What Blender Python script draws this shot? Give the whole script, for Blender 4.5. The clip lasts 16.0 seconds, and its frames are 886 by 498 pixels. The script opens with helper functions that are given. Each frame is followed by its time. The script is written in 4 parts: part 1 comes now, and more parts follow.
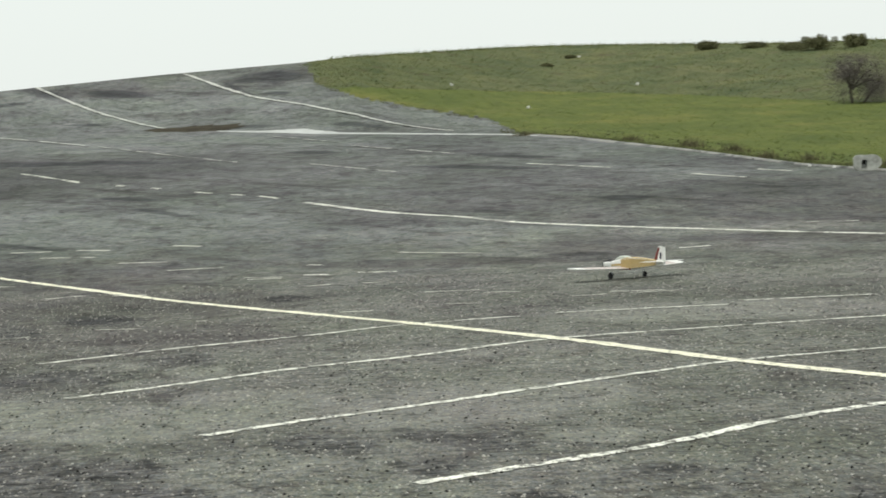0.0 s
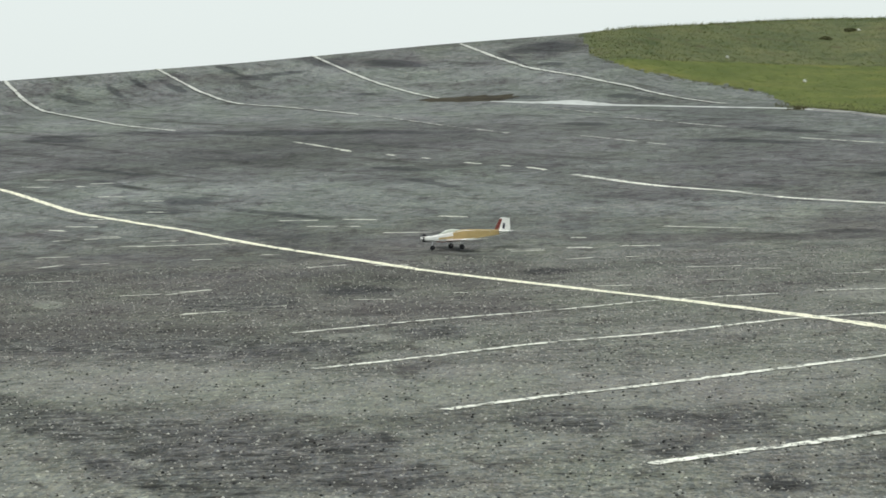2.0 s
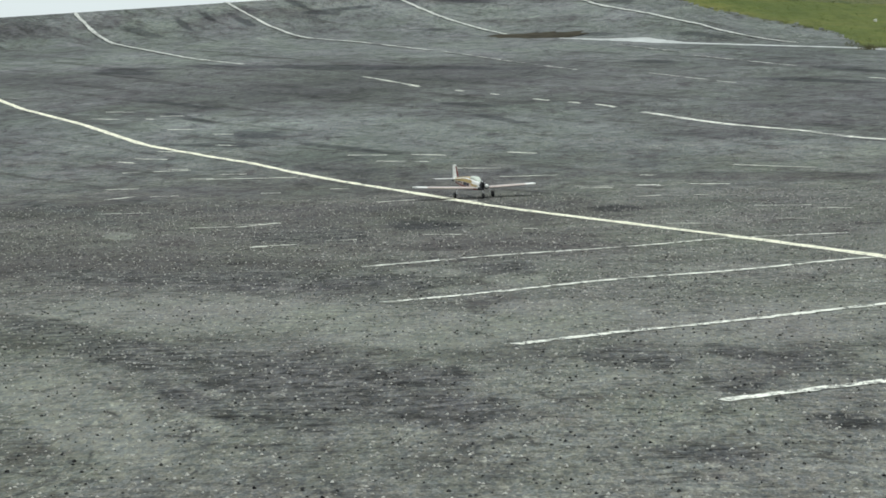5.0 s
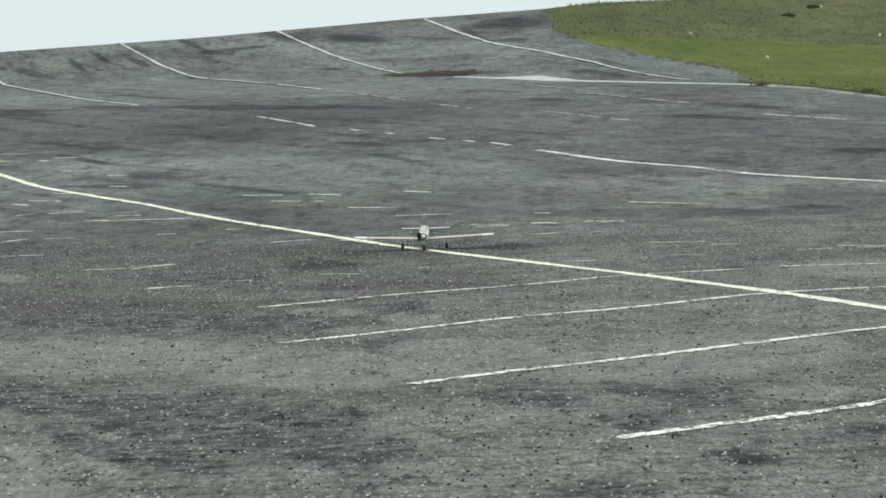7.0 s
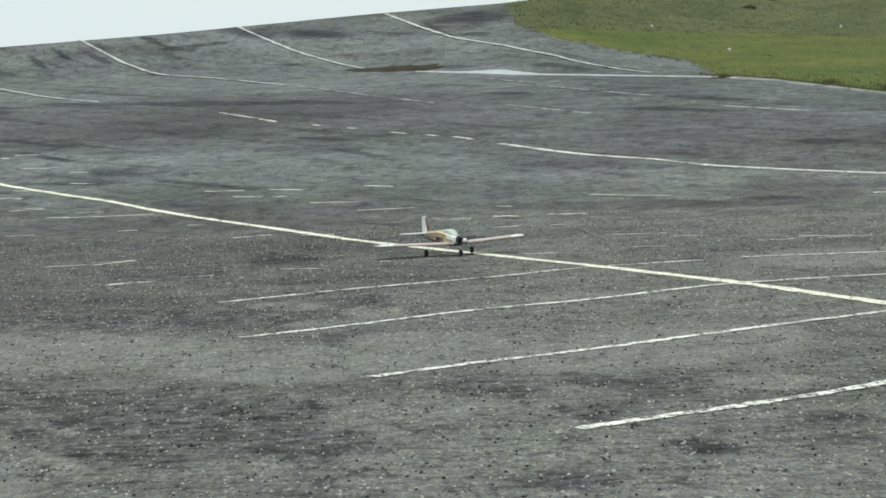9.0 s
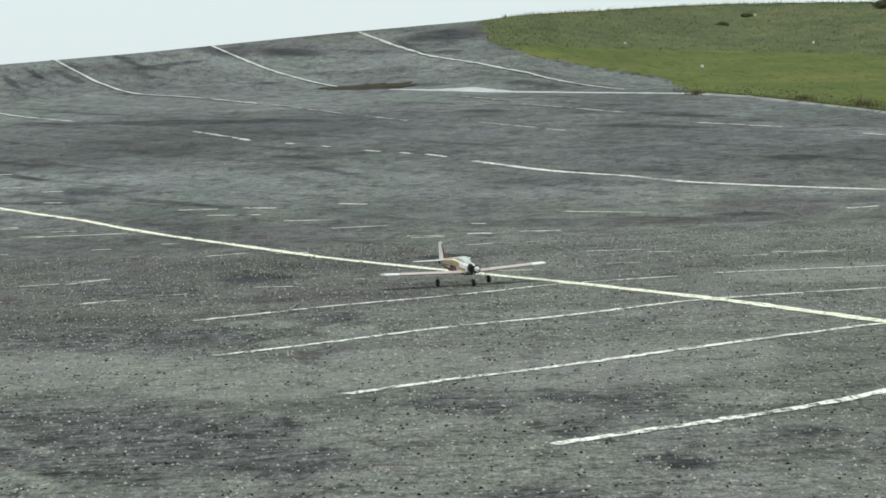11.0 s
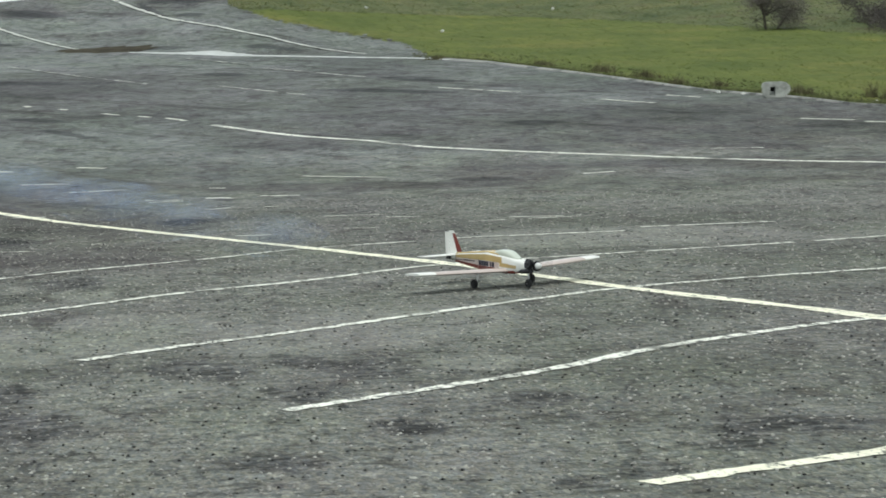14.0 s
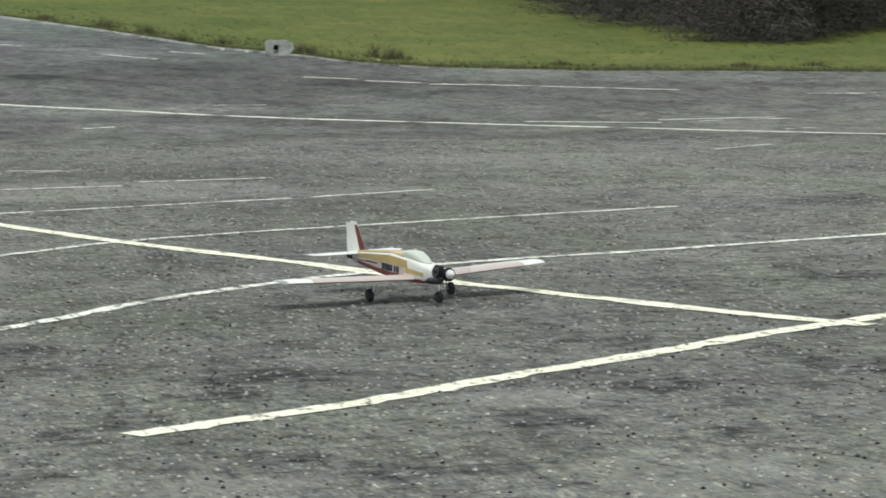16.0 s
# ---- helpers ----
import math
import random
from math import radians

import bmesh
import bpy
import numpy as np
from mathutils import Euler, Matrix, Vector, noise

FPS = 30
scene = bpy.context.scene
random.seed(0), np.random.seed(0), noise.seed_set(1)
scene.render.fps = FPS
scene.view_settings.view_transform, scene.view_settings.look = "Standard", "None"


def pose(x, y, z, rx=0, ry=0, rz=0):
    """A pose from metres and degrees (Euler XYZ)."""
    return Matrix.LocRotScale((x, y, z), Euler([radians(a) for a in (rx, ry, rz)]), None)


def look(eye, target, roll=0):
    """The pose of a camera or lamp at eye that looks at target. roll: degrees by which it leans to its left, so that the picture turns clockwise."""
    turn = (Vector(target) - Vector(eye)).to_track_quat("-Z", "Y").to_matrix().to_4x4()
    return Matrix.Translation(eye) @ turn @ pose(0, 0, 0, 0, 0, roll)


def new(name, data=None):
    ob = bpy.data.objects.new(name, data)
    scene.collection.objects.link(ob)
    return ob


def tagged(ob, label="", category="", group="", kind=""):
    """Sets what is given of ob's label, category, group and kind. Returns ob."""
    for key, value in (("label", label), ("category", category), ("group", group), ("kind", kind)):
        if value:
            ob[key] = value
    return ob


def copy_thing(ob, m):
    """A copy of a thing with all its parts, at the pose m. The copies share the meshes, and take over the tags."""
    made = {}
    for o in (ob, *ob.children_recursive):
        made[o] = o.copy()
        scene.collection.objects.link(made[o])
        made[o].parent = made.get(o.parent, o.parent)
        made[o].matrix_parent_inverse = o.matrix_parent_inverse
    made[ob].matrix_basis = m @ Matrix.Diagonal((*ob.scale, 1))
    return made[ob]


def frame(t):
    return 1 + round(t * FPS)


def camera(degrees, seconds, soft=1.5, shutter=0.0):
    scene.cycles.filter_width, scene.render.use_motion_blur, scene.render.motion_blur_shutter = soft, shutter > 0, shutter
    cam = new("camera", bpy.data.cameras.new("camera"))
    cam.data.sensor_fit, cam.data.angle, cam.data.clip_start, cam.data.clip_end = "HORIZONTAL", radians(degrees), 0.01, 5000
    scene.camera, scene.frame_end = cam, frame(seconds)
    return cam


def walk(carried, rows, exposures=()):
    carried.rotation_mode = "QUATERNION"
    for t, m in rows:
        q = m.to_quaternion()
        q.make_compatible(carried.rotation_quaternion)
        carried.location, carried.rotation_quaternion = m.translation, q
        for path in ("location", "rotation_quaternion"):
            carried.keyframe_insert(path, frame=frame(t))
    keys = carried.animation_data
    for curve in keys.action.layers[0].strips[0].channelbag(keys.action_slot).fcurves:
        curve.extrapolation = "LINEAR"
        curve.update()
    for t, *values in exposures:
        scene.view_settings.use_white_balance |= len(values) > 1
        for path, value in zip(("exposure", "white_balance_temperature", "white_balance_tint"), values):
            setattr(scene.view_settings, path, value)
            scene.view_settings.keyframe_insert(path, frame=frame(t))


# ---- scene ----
cam = camera(17.89, 16.0, soft=1.72, shutter=0.3)


def aim(x, y, z, bearing, tilt, lean):
    """Camera pose from a place, a compass bearing, an upward tilt and a lean to the left."""
    return pose(x, y, z, 90 + tilt, 0, -bearing) @ pose(0, 0, 0, 0, 0, lean)


PATH = [
    (0.0, -0.191, -0.092, 1.472, 5.490, -1.889, -2.539),
    (0.5, -0.039, -0.014, 1.491, 3.754, -2.183, -1.859),
    (1.0, 0.027, 0.017, 1.498, 3.429, -2.481, -1.251),
    (1.5, -0.021, -0.003, 1.499, 0.905, -2.315, -1.952),
    (2.0, 0.003, 0.024, 1.485, -0.189, -2.269, -1.840),
    (2.5, -0.014, 0.015, 1.493, -1.449, -2.365, -1.734),
    (3.0, -0.034, -0.012, 1.471, -2.256, -2.574, -1.545),
    (3.2, -0.034, -0.014, 1.491, -2.497, -2.769, -1.815),
    (5.3, -0.034, -0.006, 1.477, -1.234, -3.536, -1.168),
    (5.5, -0.025, -0.006, 1.482, -0.877, -3.169, -1.230),
    (6.0, -0.032, -0.015, 1.484, -0.146, -2.608, -1.295),
    (6.5, -0.025, -0.015, 1.470, 0.549, -2.552, -1.549),
    (7.0, -0.029, -0.007, 1.483, 0.573, -2.794, -1.662),
    (7.5, -0.023, 0.005, 1.475, 0.311, -2.902, -1.679),
    (8.0, -0.009, 0.007, 1.480, 0.621, -2.978, -1.959),
    (8.5, -0.011, 0.014, 1.477, 0.759, -2.777, -2.010),
    (9.0, 0.003, 0.026, 1.464, 1.290, -2.915, -2.123),
    (9.2, -0.006, 0.013, 1.471, 1.484, -2.712, -2.097),
    (11.5, 0.005, 0.010, 1.457, 2.000, -2.574, -2.491),
    (12.0, 0.002, 0.005, 1.466, 2.656, -2.703, -2.387),
    (12.5, 0.014, 0.013, 1.464, 3.736, -2.853, -2.158),
    (13.0, 0.013, 0.002, 1.464, 4.466, -2.993, -2.011),
    (13.5, 0.022, -0.012, 1.469, 5.422, -3.470, -1.921),
    (14.0, 0.041, -0.031, 1.473, 7.047, -3.512, -2.072),
    (14.5, 0.066, -0.023, 1.452, 9.079, -3.906, -2.131),
    (15.0, 0.075, -0.017, 1.463, 11.427, -4.346, -1.970),
    (15.5, 0.108, -0.002, 1.447, 14.351, -4.359, -1.473),
    (16.0, 0.128, -0.002, 1.439, 17.059, -4.619, -1.001),
]
walk(cam, [(t, aim(*row)) for t, *row in PATH],
     exposures=[(0, .11, 6880, 9), (1.2, .07, 6820, 8), (3, .02, 6500, 8), (7, .01, 6400, 7), (12.5, .03, 6420, 6.5), (14.5, .08, 6480, 8), (16, .11, 6530, 8.5)])

# ---- daylight: thin bright overcast, a veiled high sun ----
world = bpy.data.worlds.new("sky")
scene.world = world
world.use_nodes = True
wn, wl = world.node_tree.nodes, world.node_tree.links
wn.clear()
sky = wn.new("ShaderNodeTexSky")
sky.sky_type, sky.sun_disc = "NISHITA", False
sky.sun_elevation, sky.sun_rotation = radians(75), radians(198)
sky.air_density, sky.dust_density, sky.ozone_density = 1.0, 3.0, 1.0
veil = wn.new("ShaderNodeMix")
veil.data_type = "RGBA"
veil.inputs[0].default_value = 0.82
veil.inputs[7].default_value = (8.8, 9.65, 9.78, 1)
wl.new(sky.outputs[0], veil.inputs[6])
back = wn.new("ShaderNodeBackground")
back.inputs[1].default_value = 0.1
wl.new(veil.outputs[2], back.inputs[0])
wout = wn.new("ShaderNodeOutputWorld")
wl.new(back.outputs[0], wout.inputs[0])

sun = new("sun", bpy.data.lights.new("sun", "SUN"))
sun.data.energy, sun.data.angle, sun.data.color = 1.3, radians(12), (1, 0.96, 0.9)
sun.matrix_world = look((0, 0, 30), (1.5, 4.5, 12.0))

# ---- the lie of the land: a flat apron that climbs to a paved bank and a grass hill ----
# bearing in degrees, range of the apron's edge, then rise to a crease and to a crest: run and angle of each
LAND = np.array([
    (-20, 79, 2.2, .85, 4.5, 1.05), (-11.1, 80.5, 2.4, .95, 5, 1.32),
    (-8.1, 81.9, 2.7, 1.05, 5.5, 1.46), (-4.2, 80.9, 4.5, 1.12, 9.5, 1.64), (-.14, 79.5, 7.5, 1.30, 16, 1.89),
    (1.6, 75.5, 9.5, 1.36, 18, 1.97), (2.7, 73.5, 11, 1.44, 20, 2.02), (3.7, 71.9, 13, 1.46, 25, 2.10),
    (6.8, 68.5, 24, 1.24, 45, 2.15), (8.1, 65.8, 28, 1.17, 52, 2.14), (10.4, 59.3, 28, 1.0, 52, 2.06),
    (12.6, 53.7, 28, .80, 52, 1.97), (14.4, 51.2, 28, .65, 52, 1.95), (15.5, 49.3, 28, .54, 52, 1.80),
    (17, 48.0, 28, .44, 50, .9), (18.5, 47.5, 28, .40, 48, .6), (20.5, 47, 26, .30, 48, .4),
    (26, 46.8, 26, .30, 48, .4)])
EYE_Z = 1.48


def apron(x, y):
    d = x * .12187 + y * .99255
    return np.where(d < 42, .0025 * np.clip(d - 30, 0, None) ** 2, .36 + .06 * (d - 42))


def land(x, y):
    """Height of the ground at x, y (arrays)."""
    x, y = np.asarray(x, float), np.asarray(y, float)
    r, az = np.hypot(x, y), np.degrees(np.arctan2(x, y))
    e, dk, ek, ds, es = (np.interp(az, LAND[:, 0], LAND[:, k]) for k in range(1, 6))
    ze = apron(x / np.maximum(r, .1) * e, y / np.maximum(r, .1) * e)
    zk = EYE_Z + (e + dk) * np.tan(np.radians(ek))
    zs = EYE_Z + (e + ds) * np.tan(np.radians(es))
    u, w = np.clip((r - e) / dk, 0, 1), np.clip((r - e - dk) / (ds - dk), 0, 1)
    z = np.where(r < e, apron(x, y), ze + (zk - ze) * u ** 1.15 + (zs - zk) * w)
    z = z - np.clip(r - e - ds, 0, 60) * .12
    back = np.clip((np.abs(az) - 60) / 40, 0, 1)
    return z * (1 - back)


# ---- materials ----
def material(name, rough=0.8, metal=0.0):
    m = bpy.data.materials.new(name)
    m.use_nodes = True
    b = m.node_tree.nodes["Principled BSDF"]
    b.inputs["Roughness"].default_value, b.inputs["Metallic"].default_value = rough, metal
    return m, m.node_tree.nodes, m.node_tree.links, b


def coords(n, l, kind="Object", scale=(1, 1, 1)):
    c, mp = n.new("ShaderNodeTexCoord"), n.new("ShaderNodeMapping")
    mp.inputs["Scale"].default_value = scale
    l.new(c.outputs[kind], mp.inputs[0])
    return mp.outputs[0]


def noise_tex(n, l, vec, scale, detail=4, rough=0.6):
    t = n.new("ShaderNodeTexNoise")
    t.inputs["Scale"].default_value, t.inputs["Detail"].default_value, t.inputs["Roughness"].default_value = scale, detail, rough
    l.new(vec, t.inputs["Vector"])
    return t.outputs["Fac"]


def ramp(n, l, fac, stops):
    r = n.new("ShaderNodeValToRGB")
    e = r.color_ramp.elements
    while len(e) < len(stops):
        e.new(0.5)
    for q, (at, col) in zip(e, stops):
        q.position, q.color = at, (*col, 1) if len(col) == 3 else col
    l.new(fac, r.inputs[0])
    return r.outputs[0]


def blend(n, l, fac, a, b, how="MIX"):
    m = n.new("ShaderNodeMix")
    m.data_type, m.blend_type = "RGBA", how
    for sock, v in ((m.inputs[0], fac), (m.inputs[6], a), (m.inputs[7], b)):
        if isinstance(v, (int, float)):
            sock.default_value = v
        elif isinstance(v, tuple):
            sock.default_value = (*v, 1)
        else:
            l.new(v, sock)
    return m.outputs[2]


def bump(n, l, b, height, strength, dist):
    k = n.new("ShaderNodeBump")
    k.inputs["Strength"].default_value, k.inputs["Distance"].default_value = strength, dist
    l.new(height, k.inputs["Height"])
    l.new(k.outputs[0], b.inputs["Normal"])


def grey(v, t=(1, 1, 1)):
    return (v * t[0], v * t[1], v * t[2])


# worn shapes in the apron: place, turn and half axes in metres; pale repairs and dark coarse patches
PALE = [(-2.01, 17.78, -58, 1.7, 1.1), (-.63, 16.39, -80, 1.3, .7), (-2.04, 12.54, -73, 2.1, .3), (-3.9, 27.05, -80, .8, .16), (-.73, 21.14, -82, .56, .25),
        (.31, 17.43, -81, .95, .55), (-.07, 20.19, -87, .67, .24), (-.2, 16.38, -52, .85, .52), (.45, 13.5, -87, .36, .16), (1.98, 14.23, -70, .43, .32),
        (3.55, 8.08, -24, .6, .5), (1.86, 8.61, -26, .5, .23), (3.61, 10.08, -31, .35, .26), (4.6, 24.6, -40, 1.7, 1.5), (9.6, 27.8, -36, 1.8, 1.2), (1.6, 16.6, -25, 1.0, 1.6)]
COARSE_WEST = [(-2.94, 17.09, -68, .8, .22), (-2.12, 15.18, -69, 1.28, .32), (-1.41, 14.14, -75, 1.39, .43), (-.82, 13.25, -83, 1.2, .48), (-1.55, 12.92, -72, 1.23, .12),
               (-.51, 13.79, -85, .65, .25), (-.37, 12.38, -86, .83, .3), (-1.05, 12.12, -73, .79, .2), (-.12, 21.5, -85, .76, .3), (.46, 14.62, 90, .52, .18),
               (-.86, 27.64, -82, 1.07, .43), (-1.98, 26.3, -77, 1.37, .6), (-.97, 20.15, -67, .86, .21), (-4.43, 29.52, -79, .73, .17), (-1.94, 20.63, -67, 1.38, .8),
               (-5.39, 32.87, -68, 2.12, .24), (-3.27, 21.42, -68, .95, .48), (-.89, 20.32, -75, .85, .41)]
COARSE_MIDDLE = [(1.11, 14.62, -80, .51, .17), (.68, 14.36, -89, .46, .17), (.95, 13.17, 89, .44, .16), (1.44, 14.17, 89, .51, .23), (1.34, 11.69, -80, .34, .17),
                 (1.97, 12.52, -77, .3, .23), (2.14, 11.79, -83, .18, .14), (2.67, 11.09, 79, .32, .16), (2.03, 10.13, 82, .27, .14), (.7, 10.75, -51, .3, .23), (2.64, 11.46, 78, .19, .07)]
COARSE_EAST = [(2.46, 10.66, -37, .23, .16), (2.9, 11.16, -83, .31, .25), (1.76, 9.83, 88, .2, .12), (2.6, 8.61, -84, .19, .16), (2.33, 9.05, -58, .16, .14),
               (3.43, 9.5, 75, .29, .19), (4.19, 10.27, 75, .24, .2), (4.0, 9.09, -25, .16, .11), (5.04, 10.47, 82, .35, .16), (4.97, 11.11, -84, .23, .1),
               (4.48, 11.82, -26, .43, .13), (6.83, 14.19, -62, .28, .27), (2.9, 8.54, 76, .16, .11), (9.5, 20, -20, .5, .6)]
COARSE = COARSE_WEST + COARSE_MIDDLE + COARSE_EAST
STREAK = [(-9.09, 65.92, -55, 1.26, .6), (-6.56, 54.44, -60, 2.12, .2), (-5.9, 50.55, -69, 1.88, .19), (-4.32, 46.5, -76, 1.0, .44), (-2.73, 43.34, -58, 1.57, .21),
          (-.85, 51.96, -56, 1.06, .26), (-.31, 48.26, -71, 1.36, .18), (5.09, 36.43, -53, .5, .36), (7.04, 59.36, -68, 1.51, .43), (5.86, 56.16, -51, 1.87, .38),
          (7.4, 46.14, -66, .67, .49), (-3.66, 65.47, -33, 5.3, .77), (-1.01, 28.02, -80, 1.0, .43), (.99, 30.45, -86, .75, .3), (-4.77, 44.51, -29, .94, .37)]

# areas of the apron and bank with a darker tone, same five numbers
DULL = [(-3.1, 24.2, -20, 2.6, 4.8), (10.5, 46, -35, 3.6, 4), (-4.3, 31.5, -20, 4.6, 8), (-4, 60, -30, 12, 9), (7.2, 46.9, -27, 1.4, .6), (8.2, 46.3, -37, 1.5, .7),
        (14.9, 41.6, -22, 5, .8), (-1.9, 90.6, -8, 1.8, 1.6), (-7.2, 87.1, 0, 1.6, 1.2), (-15.2, 82.7, 18, 1.8, 1.2), (3.4, 89, -60, 2.2, 2.6), (5.4, 72.6, -15, 2, .9),
        (-9.3, 85.5, 60, 1.8, .5), (-5, 64.5, -30, 7, 1.4), (3.4, 36.0, -25, 2.4, .8), (11.6, 32.3, -31, 3.8, .9), (9, 37, -35, 3, 1), (-12.4, 84.6, 60, 1.6, .5), (.4, 83, -35, 2.4, .9)]

DULL_BROAD = [(3.3, 46.7, -87, 3.7, 1.9), (-.1, 24.9, -83, 2.6, 1.1), (6.0, 49.9, 89, 6.3, 2.9), (5.6, 37.7, 83, 2.8, .9), (-4.5, 33.2, -82, 5.4, .7), (-.1, 30.7, -87, 4.9, 1.3), (15, 39, -28, 3.3, 2.7), (8.6, 42, -30, 4.4, 2.2)]
STAIN = [(-1.6, 90.1, -49, 1.5, .8), (-5.3, 88, 39, 1.2, .3), (-6, 87.1, -21, .7, .35), (-10, 84.8, -72, 1.5, .14), (-9.4, 86.1, -70, 1, .14), (3.2, 89.8, -69, 2, 1.1),
         (3.2, 85, -67, .8, .27), (2, 77.4, -55, 1, .4), (-4.1, 90.8, -61, 1.6, .5), (-11, 83.2, -58, 1.2, .34), (-9.1, 67.4, -21, 1.2, .5), (-3.7, 64.9, -24, 1.6, .6),
         (2.1, 87.4, -82, 3, .15), (-8.3, 85.6, -68, 1.4, .19), (-2.5, 82.4, -37, .6, .3), (4.9, 74.4, -63, 1.4, .34), (-6.8, 88.6, -67, 1.6, .19), (3.2, 64.2, -56, 1, .41)]
FAR = [(-3, 66, -30, 28, 31)]


def nearness(shapes, x, y):
    """Distance to the nearest of the shapes, in units of its own half axes (arrays)."""
    best = np.full(x.shape, 9.0)
    for cx, cy, turn, a, b in shapes:
        c, s = math.cos(radians(turn)), math.sin(radians(turn))
        u, w = (x - cx) * c + (y - cy) * s, (y - cy) * c - (x - cx) * s
        best = np.minimum(best, np.hypot(u / a, w / b))
    return best


def worn_mask(n, l, name, rag, soft=.45):
    """One inside the worn or darker shapes that the ground carries under this name, zero outside, with a ragged edge.
    """
    at = n.new("ShaderNodeAttribute")
    at.attribute_name = name
    k = n.new("ShaderNodeMath")
    k.operation = "MULTIPLY_ADD"
    l.new(rag, k.inputs[0])
    k.inputs[1].default_value = 1.5
    l.new(at.outputs["Fac"], k.inputs[2])
    return fade(n, l, k.outputs[0], 1.72 - soft / 2, 1.72 + soft / 2)


def fade(n, l, value, lo, hi):
    m = n.new("ShaderNodeMapRange")
    m.inputs["From Min"].default_value, m.inputs["From Max"].default_value = lo, hi
    m.inputs["To Min"].default_value, m.inputs["To Max"].default_value = 1, 0
    l.new(value, m.inputs["Value"])
    return m.outputs[0]


TINT = (.966, 1.0, .918)


def asphalt_colour(n, l):
    """Old worn asphalt: broad patches, coarse dark blotches, smooth pale repairs, grain."""
    v = coords(n, l)
    long = coords(n, l, "Object", (1, .3, 1))
    wide = coords(n, l, "Object", (1, .42, 1))
    broad = noise_tex(n, l, v, 0.14, 5, 0.62)
    mid = noise_tex(n, l, v, 0.8, 6, 0.7)
    blot = noise_tex(n, l, wide, 5.0, 6, 0.74)
    fine = noise_tex(n, l, long, 24.0, 4, 0.75)
    grit = noise_tex(n, l, long, 80.0, 3, 0.75)
    rag = n.new("ShaderNodeMix")
    rag.inputs[0].default_value = .4
    l.new(mid, rag.inputs[2])
    l.new(blot, rag.inputs[3])
    rag = rag.outputs[0]
    pale, coarse = worn_mask(n, l, "pale_repair", rag, .2), worn_mask(n, l, "coarse_wear", rag, .5)
    c = ramp(n, l, broad, [(0.34, grey(.09, TINT)), (0.5, grey(.135, TINT)), (0.66, grey(.168, TINT))])
    c = blend(n, l, 1.0, c, ramp(n, l, mid, [(0.3, grey(.72)), (0.45, grey(.94)), (0.7, grey(1.14))]), "MULTIPLY")
    c = blend(n, l, worn_mask(n, l, "dull_tone", mid), c, blend(n, l, 1.0, c, (.76, .73, .75), "MULTIPLY"))
    c = blend(n, l, pale, c, blend(n, l, 1.0, grey(.182, TINT), ramp(n, l, blot, [(0.25, grey(.84)), (0.7, grey(1.1))]), "MULTIPLY"))
    clump = noise_tex(n, l, coords(n, l, "Object", (.62, 1, 1)), 9.0, 6, 0.76)
    dark = blend(n, l, 1.0, grey(.094, (.965, .985, .955)), blend(n, l, 1.0, ramp(n, l, blot, [(0.36, grey(.62)), (0.5, grey(.95)), (0.62, grey(1.2))]), ramp(n, l, clump, [(0.38, grey(.22)), (0.47, grey(.85)), (0.56, grey(1.35)), (0.66, grey(1.7))]), "MULTIPLY"), "MULTIPLY")
    c = blend(n, l, blend(n, l, 1.0, pale, grey(.5), "MULTIPLY"), blend(n, l, 1.0, c, ramp(n, l, clump, [(0.34, grey(.36)), (0.45, grey(.98)), (0.64, grey(1.4))]), "MULTIPLY"), c)
    bare = n.new("ShaderNodeMath")
    bare.operation = "MULTIPLY_ADD"
    l.new(pale, bare.inputs[0])
    bare.inputs[1].default_value, bare.inputs[2].default_value = -.7, 1.0
    patch = noise_tex(n, l, wide, 2.3, 6, 0.72)
    c = blend(n, l, bare.outputs[0], c, blend(n, l, 1.0, c, ramp(n, l, patch, [(0.36, (.64, .605, .62)), (0.46, (.97, .97, .97)), (0.52, (1.02, 1.02, 1.02)), (0.66, (1.15, 1.17, 1.14))]), "MULTIPLY"))
    c = blend(n, l, coarse, c, dark)
    c = blend(n, l, 1.0, c, ramp(n, l, blot, [(0.32, grey(.6)), (0.44, grey(.98)), (0.7, grey(1.14))]), "MULTIPLY")
    far = worn_mask(n, l, "far_sweep", mid)
    grain = n.new("ShaderNodeMath")
    grain.operation = "MULTIPLY_ADD"
    l.new(far, grain.inputs[0])
    grain.inputs[1].default_value, grain.inputs[2].default_value = -.55, 1.0
    smooth = n.new("ShaderNodeMath")
    smooth.operation = "MULTIPLY_ADD"
    l.new(pale, smooth.inputs[0])
    smooth.inputs[1].default_value = -.4
    l.new(grain.outputs[0], smooth.inputs[2])
    grain = smooth.outputs[0]
    c = blend(n, l, grain, c, ramp(n, l, fine, [(0.3, grey(.55)), (0.5, grey(1.0)), (0.7, grey(1.46))]), "MULTIPLY")
    c = blend(n, l, grain, c, ramp(n, l, grit, [(0.3, grey(.56)), (0.5, grey(1.0)), (0.7, grey(1.5))]), "MULTIPLY")
    # greenish smooth wear against purplish open stone
    c = blend(n, l, 1.0, c, ramp(n, l, noise_tex(n, l, wide, 0.55, 5, 0.7), [(0.32, (1.035, .985, 1.035)), (0.48, (1.005, 1, 1.0)), (0.64, (.985, 1.02, .94))]), "MULTIPLY")
    # streaks left by sweeping and run-off on the far apron and down the bank
    turn = n.new("ShaderNodeMapping")
    turn.vector_type = "TEXTURE"
    turn.inputs["Rotation"].default_value = (0, 0, radians(-60))
    turn.inputs["Scale"].default_value = (14, 1, 1)
    l.new(n.new("ShaderNodeTexCoord").outputs["Object"], turn.inputs[0])
